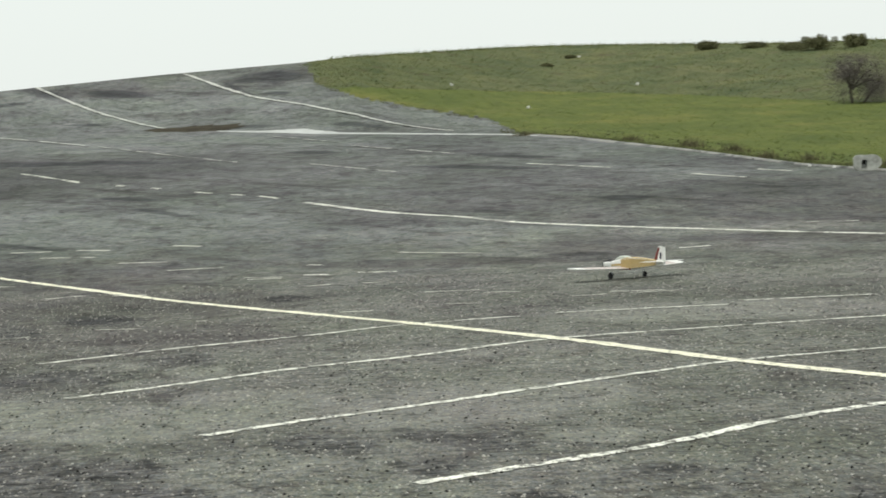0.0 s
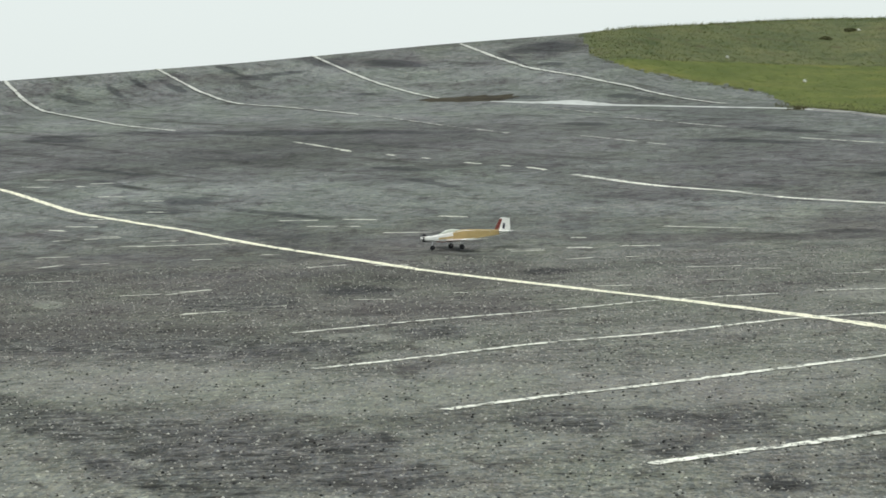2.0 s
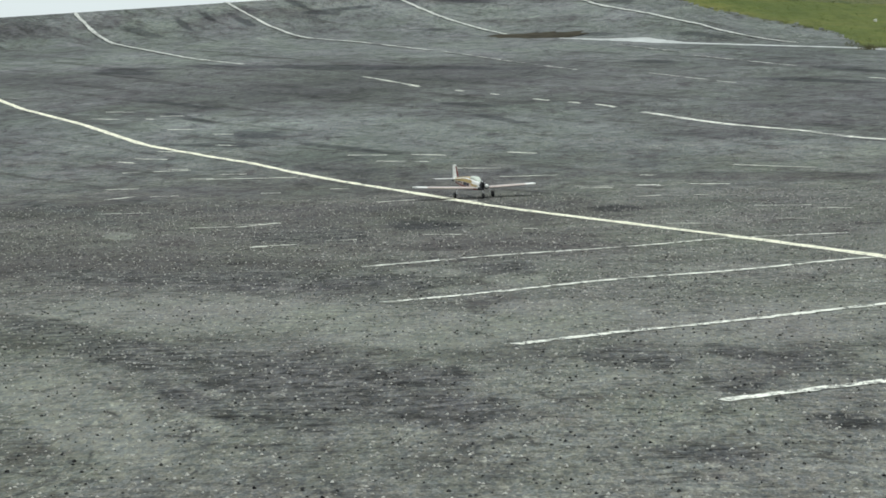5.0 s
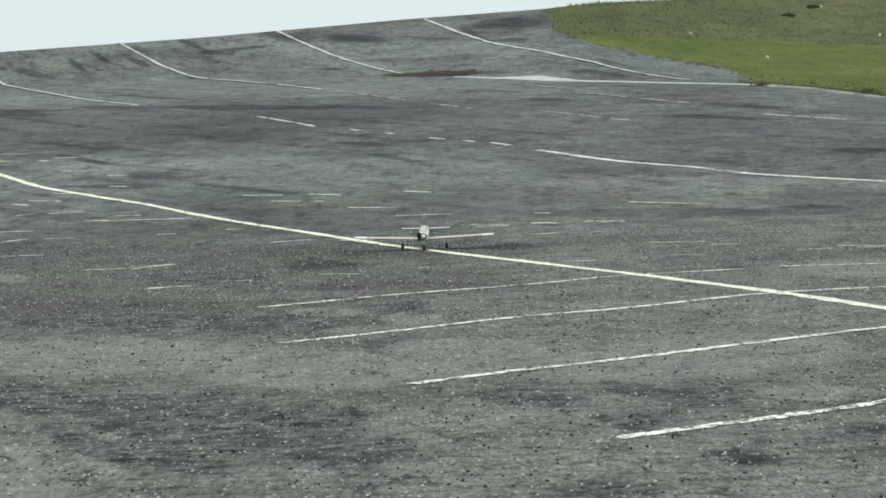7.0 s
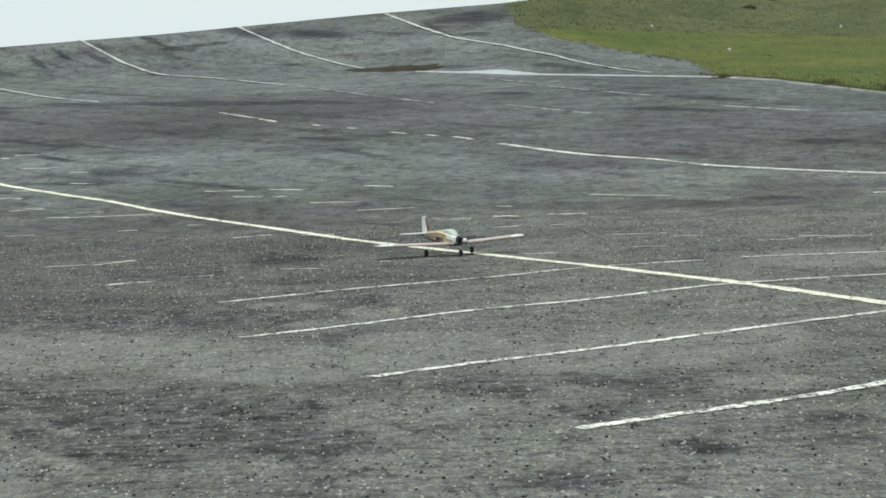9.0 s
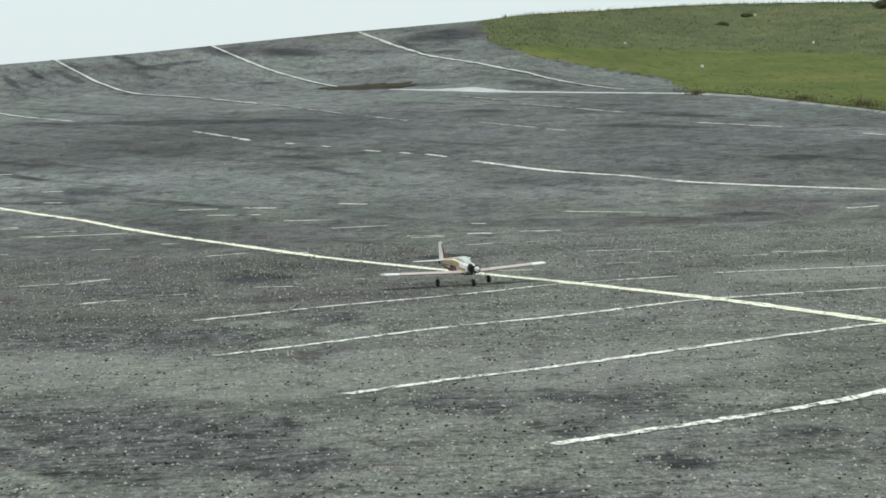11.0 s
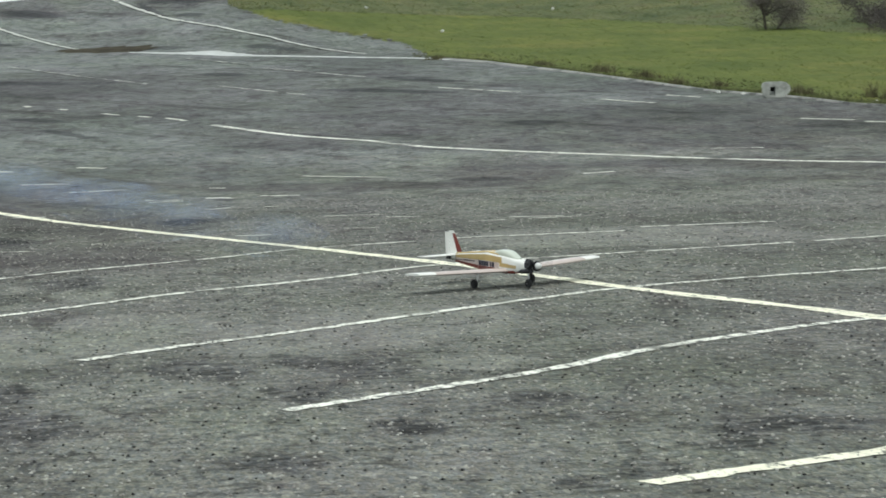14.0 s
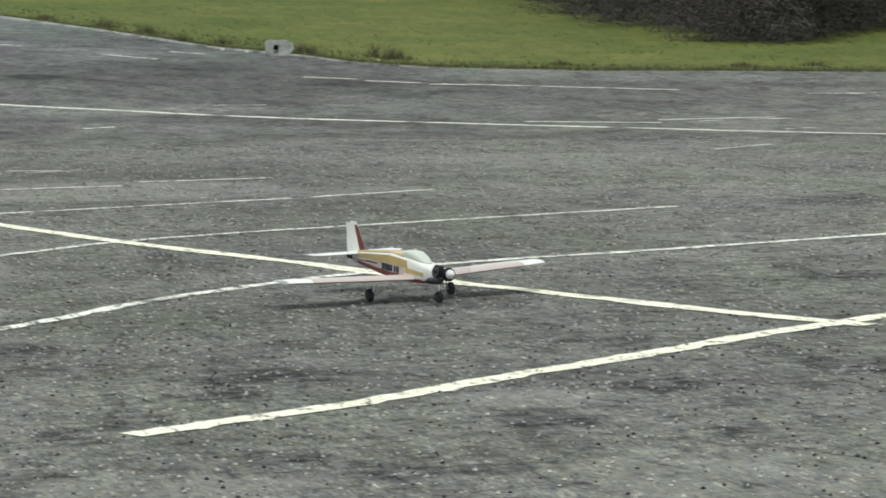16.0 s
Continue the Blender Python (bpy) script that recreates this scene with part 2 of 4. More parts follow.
    c = blend(n, l, far, c, blend(n, l, 1.0, c, ramp(n, l, noise_tex(n, l, turn.outputs[0], 1.7, 5, .72), [(0.34, grey(.52, (.97, 1, 1.03))), (0.45, grey(1.06, (.96, 1, 1.07))), (0.62, grey(1.17, (.95, 1, 1.07))), (0.72, grey(1.45, (.955, 1.01, 1.02)))]), "MULTIPLY"))
    c = blend(n, l, worn_mask(n, l, "stain", mid), c, blend(n, l, 1.0, c, (.52, .52, .55), "MULTIPLY"))
    # crumbling cracks
    bent = n.new("ShaderNodeMixRGB")
    bent.inputs["Fac"].default_value = .12
    l.new(wide, bent.inputs["Color1"])
    warp = n.new("ShaderNodeTexNoise")
    warp.inputs["Scale"].default_value = 3.0
    l.new(v, warp.inputs["Vector"])
    l.new(warp.outputs["Color"], bent.inputs["Color2"])
    crack = n.new("ShaderNodeTexVoronoi")
    crack.feature = "DISTANCE_TO_EDGE"
    crack.inputs["Scale"].default_value = 2.6
    l.new(bent.outputs[0], crack.inputs["Vector"])
    open_ = blend(n, l, 1.0, ramp(n, l, crack.outputs["Distance"], [(0.006, grey(1)), (0.03, grey(0))]), ramp(n, l, blot, [(0.40, grey(.85)), (0.52, grey(0))]), "MULTIPLY")
    c = blend(n, l, open_, c, grey(.035))
    fleck = n.new("ShaderNodeTexVoronoi")
    fleck.inputs["Scale"].default_value = 55.0
    l.new(long, fleck.inputs["Vector"])
    c = blend(n, l, 1.0, c, ramp(n, l, fleck.outputs["Color"], [(0.0, (.60, .63, .68)), (0.3, (.95, .97, 1.0)), (0.62, (1.04, 1.01, .96)), (0.86, (1.2, 1.15, 1.05)), (1.0, (2.1, 2.1, 2.0))]), "MULTIPLY")
    return c, grit, fine


def asphalt_material():
    m, n, l, b = material("worn_asphalt", 0.88)
    c, grit, fine = asphalt_colour(n, l)
    l.new(c, b.inputs["Base Color"])
    b.inputs["Specular IOR Level"].default_value = 0.06
    bump(n, l, b, grit, 0.5, 0.01)
    return m


def grass_material(name, a, b, c, spots, tuft):
    m, n, l, bs = material(name, 0.92)
    v = coords(n, l)
    k = ramp(n, l, noise_tex(n, l, v, 0.3, 5, 0.65), [(0.35, a), (0.5, b), (0.65, c)])
    k = blend(n, l, 1.0, k, ramp(n, l, noise_tex(n, l, coords(n, l, "Object", (1, .3, 1)), 1.1, 6, 0.74), [(0.3, (1 - tuft, 1 - tuft * .75, 1 - tuft)), (0.48, grey(1)), (0.7, (1.22, 1.16, 1.02))]), "MULTIPLY")
    k = blend(n, l, 1.0, k, ramp(n, l, noise_tex(n, l, v, 3.4, 6, 0.78), [(0.3, grey(.72)), (0.5, grey(1)), (0.72, (1.2, 1.16, 1.1))]), "MULTIPLY")
    k = blend(n, l, ramp(n, l, noise_tex(n, l, v, 0.9, 5, 0.7), [(spots, grey(0)), (spots + .12, grey(.75))]), k, (.085, .07, .04))
    l.new(k, bs.inputs["Base Color"])
    bs.inputs["Specular IOR Level"].default_value = 0.1
    bump(n, l, bs, noise_tex(n, l, v, 14, 4, 0.7), 0.4, 0.05)
    return m


def paint_material(name, colour, wear=0.5, worn_scale=1.3, frays=.41):
    """Road paint, cracked and partly worn down to the asphalt."""
    m, n, l, b = material(name, 0.85)
    b.inputs["Specular IOR Level"].default_value = 0.1
    slim = coords(n, l, "Object", (1, .35, 1))
    under, grit, fine = asphalt_colour(n, l)
    v = coords(n, l)
    top = blend(n, l, 1.0, colour, ramp(n, l, noise_tex(n, l, v, 5, 5, .7), [(0.3, grey(.8)), (0.6, grey(1.05))]), "MULTIPLY")
    a = ramp(n, l, noise_tex(n, l, v, worn_scale, 3, .6), [(wear - .12, grey(0)), (wear + .02, grey(1))])
    f = ramp(n, l, noise_tex(n, l, slim, 17, 6, .8), [(frays - .04, grey(0)), (frays + .04, grey(1))])
    l.new(blend(n, l, blend(n, l, 1.0, a, f, "MULTIPLY"), under, top), b.inputs["Base Color"])
    ROAD_PAINTS.append(m)
    return m


def plain(name, colour, rough=0.5, metal=0.0, spread=0.08, scale=6.0, relief=0.0):
    m, n, l, b = material(name, rough, metal)
    v = coords(n, l)
    f = noise_tex(n, l, v, scale, 5, .65)
    l.new(blend(n, l, 1.0, colour, ramp(n, l, f, [(0.3, grey(1 - spread * 2)), (0.7, grey(1 + spread))]), "MULTIPLY"), b.inputs["Base Color"])
    if relief:
        bump(n, l, b, f, relief, 0.01)
    return m


def leaf_material(name, dark, light):
    m, n, l, b = material(name, 0.85)
    g = n.new("ShaderNodeNewGeometry")
    l.new(ramp(n, l, g.outputs["Random Per Island"], [(0.0, dark), (1.0, light)]), b.inputs["Base Color"])
    b.inputs["Specular IOR Level"].default_value = 0.1
    return m


ASPHALT = asphalt_material()
GRASS = grass_material("meadow_grass", (.084, .110, .030), (.103, .127, .035), (.134, .142, .043), .64, .22)
ROUGH = grass_material("rough_hill_grass", (.080, .101, .048), (.102, .119, .056), (.127, .135, .066), .55, .5)
ROAD_PAINTS = []
PAINT_BOLD = paint_material("fresh_cream_paint", (.88, .865, .69), 0.34, 0.9, .425)
PAINT = paint_material("worn_white_paint", (.84, .85, .76), 0.43, 2.1, .465)
PAINT_FAINT = paint_material("faint_white_paint", (.70, .71, .62), 0.46, 2.6, .43)
PAINT_GHOST = paint_material("almost_gone_paint", (.52, .53, .48), 0.53, 1.9, .46)
PAINT_FAR = paint_material("far_white_paint", (.60, .61, .56), 0.42, 1.2, .43)


# ---- mesh helpers ----
def from_arrays(name, verts, faces, mat, smooth=False):
    me = bpy.data.meshes.new(name)
    me.from_pydata([tuple(p) for p in verts], [], [tuple(f) for f in faces])
    for m in (mat if isinstance(mat, (list, tuple)) else (mat,)):
        me.materials.append(m)
    if smooth:
        me.polygons.foreach_set("use_smooth", [True] * len(me.polygons))
    me.update()
    if mat is ASPHALT or (isinstance(mat, list) and ASPHALT in mat) or mat in ROAD_PAINTS:
        v = np.array(verts, float)
        for key, shapes in (("pale_repair", PALE), ("coarse_wear", COARSE), ("dull_tone", DULL + DULL_BROAD), ("far_sweep", FAR), ("stain", STAIN + STREAK)):
            me.attributes.new(key, "FLOAT", "POINT").data.foreach_set("value", nearness(shapes, v[:, 0], v[:, 1]))
    return me


def part(name, bm, mat, parent=None, label="", smooth=True):
    """Links a bmesh as one mesh object, under a thing or a part."""
    bmesh.ops.recalc_face_normals(bm, faces=bm.faces)
    me = bpy.data.meshes.new(name)
    bm.to_mesh(me)
    bm.free()
    me.materials.append(mat)
    if smooth:
        me.polygons.foreach_set("use_smooth", [True] * len(me.polygons))
        me.set_sharp_from_angle(angle=radians(38))
    ob = new(name, me)
    ob.parent = parent
    if label:
        tagged(ob, label)
    return ob


def height(x, y):
    return float(land(x, y))


# ---- ground: one sheet to the horizon ----
RINGS = 520


def build_ground():
    az = np.concatenate([np.arange(-180, -14, 4.0), np.arange(-14, 28, .1), np.arange(28, 180, 4.0)])
    e, dk, ds = (np.interp(az, LAND[:, 0], LAND[:, k]) for k in (1, 2, 4))
    rng = np.random.RandomState(3)
    rag = np.convolve(rng.normal(0, 1, len(az) + 8), np.ones(9) / 9, "same")[:len(az)] * .5 + rng.normal(0, .12, len(az))
    edge = e + np.where(az > 7.2, rag * .45, 0)
    f = np.concatenate([np.geomspace(.02, .098, 40), np.geomspace(.1, 1, RINGS - 40)])
    near = f[:, None] * edge[None]
    rise = edge + np.linspace(0, 1, 46)[1:, None] * (e + dk - edge)
    hill = e + dk + np.linspace(0, 1, 61)[1:, None] * (ds - dk)
    far = e + ds + np.array([2, 5, 10, 20, 40, 60, 120, 400, 2400.])[:, None] * np.ones(len(az))
    r = np.concatenate([near, rise, hill, far])
    x, y = r * np.sin(np.radians(az)), r * np.cos(np.radians(az))
    z = land(x, y)
    k = RINGS + 45
    on_hill = (np.arange(len(r))[:, None] > RINGS + 2) & (az[None] > 3.2) & (np.arange(len(r))[:, None] < k + 60)
    z = z + on_hill * rng.normal(0, .013, z.shape)
    nr, na = r.shape
    verts = np.concatenate([[(0, 0, 0)], np.stack([x, y, z], -1).reshape(-1, 3)])
    i, j = np.meshgrid(np.arange(nr - 1), np.arange(na), indexing="ij")
    j2 = (j + 1) % na
    quads = np.stack([1 + i * na + j, 1 + i * na + j2, 1 + (i + 1) * na + j2, 1 + (i + 1) * na + j], -1).reshape(-1, 4)[:, ::-1]
    fan = [(0, 1 + (a + 1) % na, 1 + a)[::-1] for a in range(na)]
    me = from_arrays("ground", verts, [tuple(q) for q in quads] + fan, [ASPHALT, GRASS, ROUGH], True)
    up = np.degrees(np.arctan2(z - EYE_Z, r))
    verge = np.interp(az, [2.74, 2.9, 3.74, 4.88, 6.36, 6.9], [1.95, 1.57, 1.25, 1.0, .70, .40]) + rng.normal(0, .012, na)
    start = 2.75 + np.convolve(rng.normal(0, .5, nr + 4), np.ones(5) / 5, "valid")[:, None] * .5
    grassy = (az[None] > start) & (((az[None] < 6.9) & (up > verge)) | ((az[None] >= 6.9) & (np.arange(nr)[:, None] >= RINGS - 1)))
    grassy |= (np.arange(nr)[:, None] >= k + 61) & (az[None] > 2.7)
    rough = grassy & (np.arange(nr)[:, None] >= k)
    idx = np.concatenate([(grassy[:-1].astype(int) + rough[:-1]).reshape(-1), np.zeros(len(fan), int)])
    me.polygons.foreach_set("material_index", idx.tolist())
    return tagged(new("ground", me), "worn grey asphalt apron rising to a paved bank and grass hill", "ground", kind="structure")


build_ground()


# ---- painted lines ----
def ribbon(points, width, mat, label, seed=0, wobble=.012):
    """A painted line along way-points, draped on the ground, with uneven edges."""
    rng = np.random.RandomState(seed)
    p = np.array(points, float)
    s = np.concatenate([[0], np.cumsum(np.hypot(*np.diff(p, axis=0).T))])
    n = max(8, int(s[-1] / (.09 if p[0, 1] < 40 else .25)))
    t = np.linspace(0, s[-1], n)
    q = np.stack([np.interp(t, s, p[:, 0]), np.interp(t, s, p[:, 1])], -1)
    if len(p) > 2:
        half = 2 if p[0, 1] >= 40 else 4
        ker = np.ones(2 * half + 1) / (2 * half + 1)
        pad = np.concatenate([2 * q[:1] - q[1:half + 1][::-1], q, 2 * q[-1:] - q[-half - 1:-1][::-1]])
        q = np.stack([np.convolve(pad[:, k], ker, "valid") for k in (0, 1)], -1)
    d = np.gradient(q, axis=0)
    d /= np.hypot(d[:, 0], d[:, 1])[:, None]
    side = np.stack([-d[:, 1], d[:, 0]], -1)
    lift = .003 + .00009 * np.hypot(q[:, 0], q[:, 1]) + np.clip((q[:, 1] - 62) * .001, 0, .014)
    rows = []
    for k, off in enumerate((-.5, 0, .5)):
        o = off * width * (1 + rng.normal(0, .07, n)) + rng.normal(0, wobble * .75, n) * (off != 0)
        v = q + side * o[:, None]
        rows.append(np.stack([v[:, 0], v[:, 1], land(v[:, 0], v[:, 1]) + lift], -1))
    verts = np.stack(rows, 1).reshape(-1, 3)
    faces = [(3 * i + k, 3 * i + k + 1, 3 * i + k + 4, 3 * i + k + 3) for i in range(n - 1) for k in (0, 1)]
    ob = new("painted_line", from_arrays("painted_line", verts, [f[::-1] for f in faces], mat))
    return tagged(ob, label, "road marking", "painted lines on the asphalt", "structure")


LONG = [(-12.38, 62.75), (-9.67, 54.5), (-7.72, 49.73), (-5.97, 44.82), (-3.89, 40.91), (-2.52, 37.5), (-1.28, 34.49),
        (0.65, 28.5), (1.95, 24.6), (2.83, 21.73), (3.56, 18.72), (4.2, 16.66), (4.72, 14.81), (5.4, 12.78), (5.81, 11.82)]
ribbon(LONG, .135, PAINT_BOLD, "long bold cream line painted across the worn asphalt", 1)
ribbon([(1.96, 9.74), (2.34, 9.95), (2.82, 10.15), (3.7, 10.75), (4.33, 11.12), (5.05, 11.6), (5.73, 11.99), (6.6, 12.45), (8.5, 13.2)],
       .135, PAINT_BOLD, "bold cream bay line with a ragged end", 2)
ribbon([(.85, 12.52), (1.55, 13.09), (2.2, 13.63), (2.92, 14.5), (3.92, 15.32), (5.09, 16.0), (6.54, 16.27), (8.25, 16.69), (9.6, 17.0)],
       .105, PAINT, "worn white bay line crossing the long line", 3)
ribbon([(-.06, 15.32), (.48, 15.9), (1.16, 16.43), (2.31, 17.57), (3.58, 18.7), (4.61, 19.09), (7.04, 19.7), (8.13, 19.97)],
       .095, PAINT, "worn white bay line crossing the long line", 4)
ribbon([(-.92, 18.36), (-.18, 19.08), (.62, 20.02), (1.47, 20.58), (2.64, 21.78), (3.26, 22.01), (4.88, 22.4), (5.75, 22.6)],
       .095, PAINT, "worn white bay line crossing the long line", 5)
ribbon([(5.95, 22.65), (6.54, 22.88), (7.15, 23.12)], .09, PAINT, "short worn white end of a bay line", 6)
ribbon([(-1.25, 21.86), (-.2, 22.95), (.9, 23.7), (1.78, 24.65), (2.89, 25.05)], .09, PAINT, "worn white bay line crossing the long line", 7)
ribbon([(3.25, 25.3), (4.85, 25.25)], .09, PAINT, "worn white bay line", 8)
ribbon([(5.1, 25.77), (6.35, 25.72)], .11, PAINT, "worn white bay line", 9)
PAINT_ARC_LINE = paint_material("worn_arc_paint", (.80, .81, .72), .46, .9, .44)
ARC = [(2.14, 48.9), (2.77, 47.16), (3.37, 45.65), (4.55, 43.83), (5.01, 42.54), (6.05, 41.2), (7.42, 39.62),
       (8.5, 38.2), (9.49, 37.05), (10.78, 35.72), (12.84, 33.37), (14.97, 30.49), (17.5, 27.0)]
ribbon(ARC, .15, PAINT_ARC_LINE, "white line curving across the far apron", 10)
PAINT_ARC = paint_material("patchy_white_paint", (.78, .79, .70), .5, 1.3, .44)
DASHES_NEAR = [
    [(3.79, 28.01), (4.16, 28.1)], [(4.41, 28.15), (5.0, 28.15)], [(2.49, 27.7), (2.82, 27.6)], [(-2.39, 24.64), (-2.12, 24.99)],
    [(-2.85, 28.09), (-2.49, 28.83)], [(11.95, 28.39), (12.93, 29.1)], [(-3.33, 28.11), (-2.94, 28.24)], [(-2.92, 28.55), (-2.47, 28.66)],
    [(-2.39, 24.79), (-2.01, 24.96)], [(-1.79, 25.46), (-1.51, 25.52)], [(1.39, 27.21), (1.72, 27.11)], [(3.11, 29.69), (3.44, 29.45)],
    [(-.93, 26.17), (-.56, 26.03)], [(0, 26.77), (.13, 26.79)], [(2.51, 30.39), (3.11, 30.28)], [(4.27, 28.56), (4.98, 28.31)]]
DASHES_MIDDLE = [
    [(-5.63, 39.74), (-4.69, 39.93)], [(-4.26, 38.12), (-3.03, 38.08)], [(-.27, 37.22), (.48, 37.28)], [(-.94, 39.02), (-.01, 38.68)],
    [(-5.04, 40.15), (-4.75, 40.14)], [(-4.5, 38.31), (-4.18, 38.17)], [(-4.15, 38.99), (-3.79, 38.94)], [(-5.42, 36.58), (-4.98, 36.61)],
    [(-4.62, 34.96), (-4.27, 35.03)], [(-3.25, 35.13), (-3.0, 35.13)], [(-4.81, 31.53), (-4.18, 31.58)], [(-.9, 32.77), (-.51, 32.65)],
    [(.67, 35.06), (1.15, 34.89)], [(.72, 34.68), (1.14, 34.68)], [(1.57, 36.89), (1.75, 36.75)], [(-5.11, 34.54), (-4.84, 35.05)],
    [(-2.42, 35.69), (-2.05, 35.62)], [(-1.7, 32.8), (-1.25, 33.12)], [(1.33, 32.77), (1.64, 32.95)], [(2.03, 32.85), (2.23, 32.86)], [(2.89, 38.35), (3.94, 37.42)]]
DASHES_BOLD = [[(1.43, 35.09), (1.71, 34.95)], [(2.1, 35.0), (2.58, 34.8)], [(6.43, 36.5), (6.89, 36.63)], [(1.44, 34.99), (1.75, 34.85)]]
DASHES_EAST = [
    [(12.09, 35.18), (13.6, 34.13)], [(14.18, 34.21), (15.46, 34.18)], [(14.47, 32.15), (15.1, 32.19)], [(9.81, 37.35), (10.07, 37.11)],
    [(8.96, 39.92), (9.65, 39.64)], [(12.95, 42.36), (13.5, 42.03)], [(17.71, 38.58), (18.48, 38.25)], [(13.77, 34.68), (15.37, 34.49)]]
DASHES_FAR = [
    [(-2.08, 40.69), (-1.3, 40.35)], [(-2.56, 41.89), (-1.97, 41.73)], [(-6.0, 48.0), (-5.49, 47.79)], [(-5.08, 46.67), (-4.74, 46.53)],
    [(-5.59, 43.54), (-5.07, 43.24)], [(-4.8, 44.46), (-4.46, 44.23)], [(-5.82, 42.34), (-5.27, 42.04)], [(-6.0, 41.86), (-5.61, 41.4)],
    [(-1.61, 41.73), (-1.1, 41.42)], [(-.18, 41.66), (.23, 41.3)], [(-7.75, 52.73), (-7.18, 52.47)], [(-6.54, 51.2), (-6.01, 51.1)],
    [(-7.77, 51.06), (-7.2, 50.68)], [(-6.73, 50.68), (-6.55, 50.46)]]
DASHES_BEYOND = [
    [(-3.37, 61.63), (-2.06, 57.84)], [(-2.22, 58.1), (-1.96, 57.42)], [(-1.24, 56.15), (-1.07, 55.71)], [(-.52, 54.75), (-.36, 54.4)], [(.30, 52.95), (.58, 52.4)], [(.95, 51.85), (1.15, 51.45)], [(1.42, 51.09), (1.72, 50.2)],
    [(7.03, 56.28), (8.31, 53.82)], [(9.37, 50.96), (10.03, 49.4)], [(10.65, 51.25), (11.09, 50.35)], [(11.45, 44.54), (12.14, 43.77)],
    [(12.2, 43.4), (13.28, 42.23)], [(13.53, 42.13), (16.17, 39.93)], [(-1.9, 71.4), (-.15, 65.9)], [(0, 65.5), (1.32, 61.8)], [(2.52, 72.07), (3.92, 67.78)],
    [(4.14, 66.09), (6.0, 60.96)], [(2.79, 59.94), (4.32, 55.84)]]
for k, (pts, wide, coat) in enumerate([(d, .075, PAINT_FAINT) for d in DASHES_NEAR] + [(d, .085, PAINT_FAINT) for d in DASHES_MIDDLE]
                                      + [(d, .1, PAINT) for d in DASHES_BOLD] + [(d, .1, PAINT_ARC) for d in DASHES_EAST]
                                      + [(d, .1, PAINT_FAINT) for d in DASHES_FAR] + [(d, .1, PAINT_FAINT if k < 13 else PAINT_GHOST) for k, d in enumerate(DASHES_BEYOND)]):
    ribbon(pts, wide, coat, "short faded dash of white road paint", 20 + k)
BANK = [[(-6.6, 68.0), (-8.28, 71.5), (-10.62, 78.14), (-11.58, 81.02), (-12.59, 83.46), (-13.6, 86.2)],
        [(-2.25, 72.2), (-4.28, 77.5), (-6.3, 81.61), (-7.8, 85.57), (-9.03, 88.52), (-9.6, 89.8)],
        [(-.23, 79.52), (-2.11, 85.14), (-3.06, 88.22), (-4.29, 92.0), (-5.0, 94.0)],
        [(7.0, 70.75), (6.55, 72.14), (5.02, 77.28), (2.48, 84.64), (1.55, 89.04), (.5, 94.5)]]
for k, pts in enumerate(BANK):
    ribbon(pts, .115, PAINT_FAR, "white line running up the paved bank", 60 + k, .02)


# ---- model aeroplane ----
WHITE = plain("white_film", (.82, .82, .78), .35, 0, .05, 9)
CREAM = plain("pinkish_white_film", (.54, .455, .42), .38, 0, .05, 7)
YELLOW = plain("amber_film", (.53, .39, .17), .24, 0, .08, 8)
RED = plain("red_film", (.17, .022, .014), .35, 0, .1, 9)
BLACK = plain("black_rubber", (.018, .018, .02), .8, 0, .2, 20)
DARK = plain("dark_engine_metal", (.03, .03, .035), .45, .6, .2, 40)
STEEL = plain("bright_steel", (.62, .63, .65), .28, 1, .05, 30)
SPINNER = plain("white_spinner", (.78, .78, .76), .3, .0, .08, 30)
CANOPY = plain("milky_canopy", (.55, .59, .51), .1, 0, .05, 5)
INK = plain("black_lettering", (.03, .03, .05), .4, 0, .1, 9)
SWEEP, _n, _l, _b = material("blurred_blades", .5)
_b.inputs["Base Color"].default_value = (.03, .03, .03, 1)
_b.inputs["Alpha"].default_value = .06
MOVERS = {}


def loft(sections):
    """A closed skin over rings of points; each ring is a list of (x, y, z)."""
    bm = bmesh.new()
    rings = [[bm.verts.new(p) for p in ring] for ring in sections]
    m = len(rings[0])
    for a, b in zip(rings, rings[1:]):
        for i in range(m):
            bm.faces.new((a[i], a[(i + 1) % m], b[(i + 1) % m], b[i]))
    bm.faces.new(rings[0][::-1])
    bm.faces.new(rings[-1])
    return bm


def rounded_ring(x, w, z0, z1, r, y=0.0, steps=3):
    """A rounded rectangle across x."""
    r = min(r, w * .49, (z1 - z0) * .49)
    pts = []
    for cy, cz, a0 in ((w - r, z1 - r, 0), (-w + r, z1 - r, 90), (-w + r, z0 + r, 180), (w - r, z0 + r, 270)):
        for k in range(steps + 1):
            a = radians(a0 + 90 * k / steps)
            pts.append((x, y + cy + r * math.cos(a), cz + r * math.sin(a)))
    return pts


def foil(lead, trail, y, z, thick, axis="y", steps=9):
    """An aerofoil section from the leading to the trailing edge."""
    up, low = [], []
    for k in range(steps + 1):
        c = (1 - math.cos(math.pi * k / steps)) / 2
        h = thick * 2.6 * (.2969 * c ** .5 - .126 * c - .3516 * c * c + .2843 * c ** 3 - .1036 * c ** 4) / .52
        x = lead + (trail - lead) * c
        up.append((x, h))
        low.append((x, -h * .7))
    ring = up + low[-2:0:-1]
    return [(x, y, z + h) if axis == "y" else (x, y + h, z) for x, h in ring]


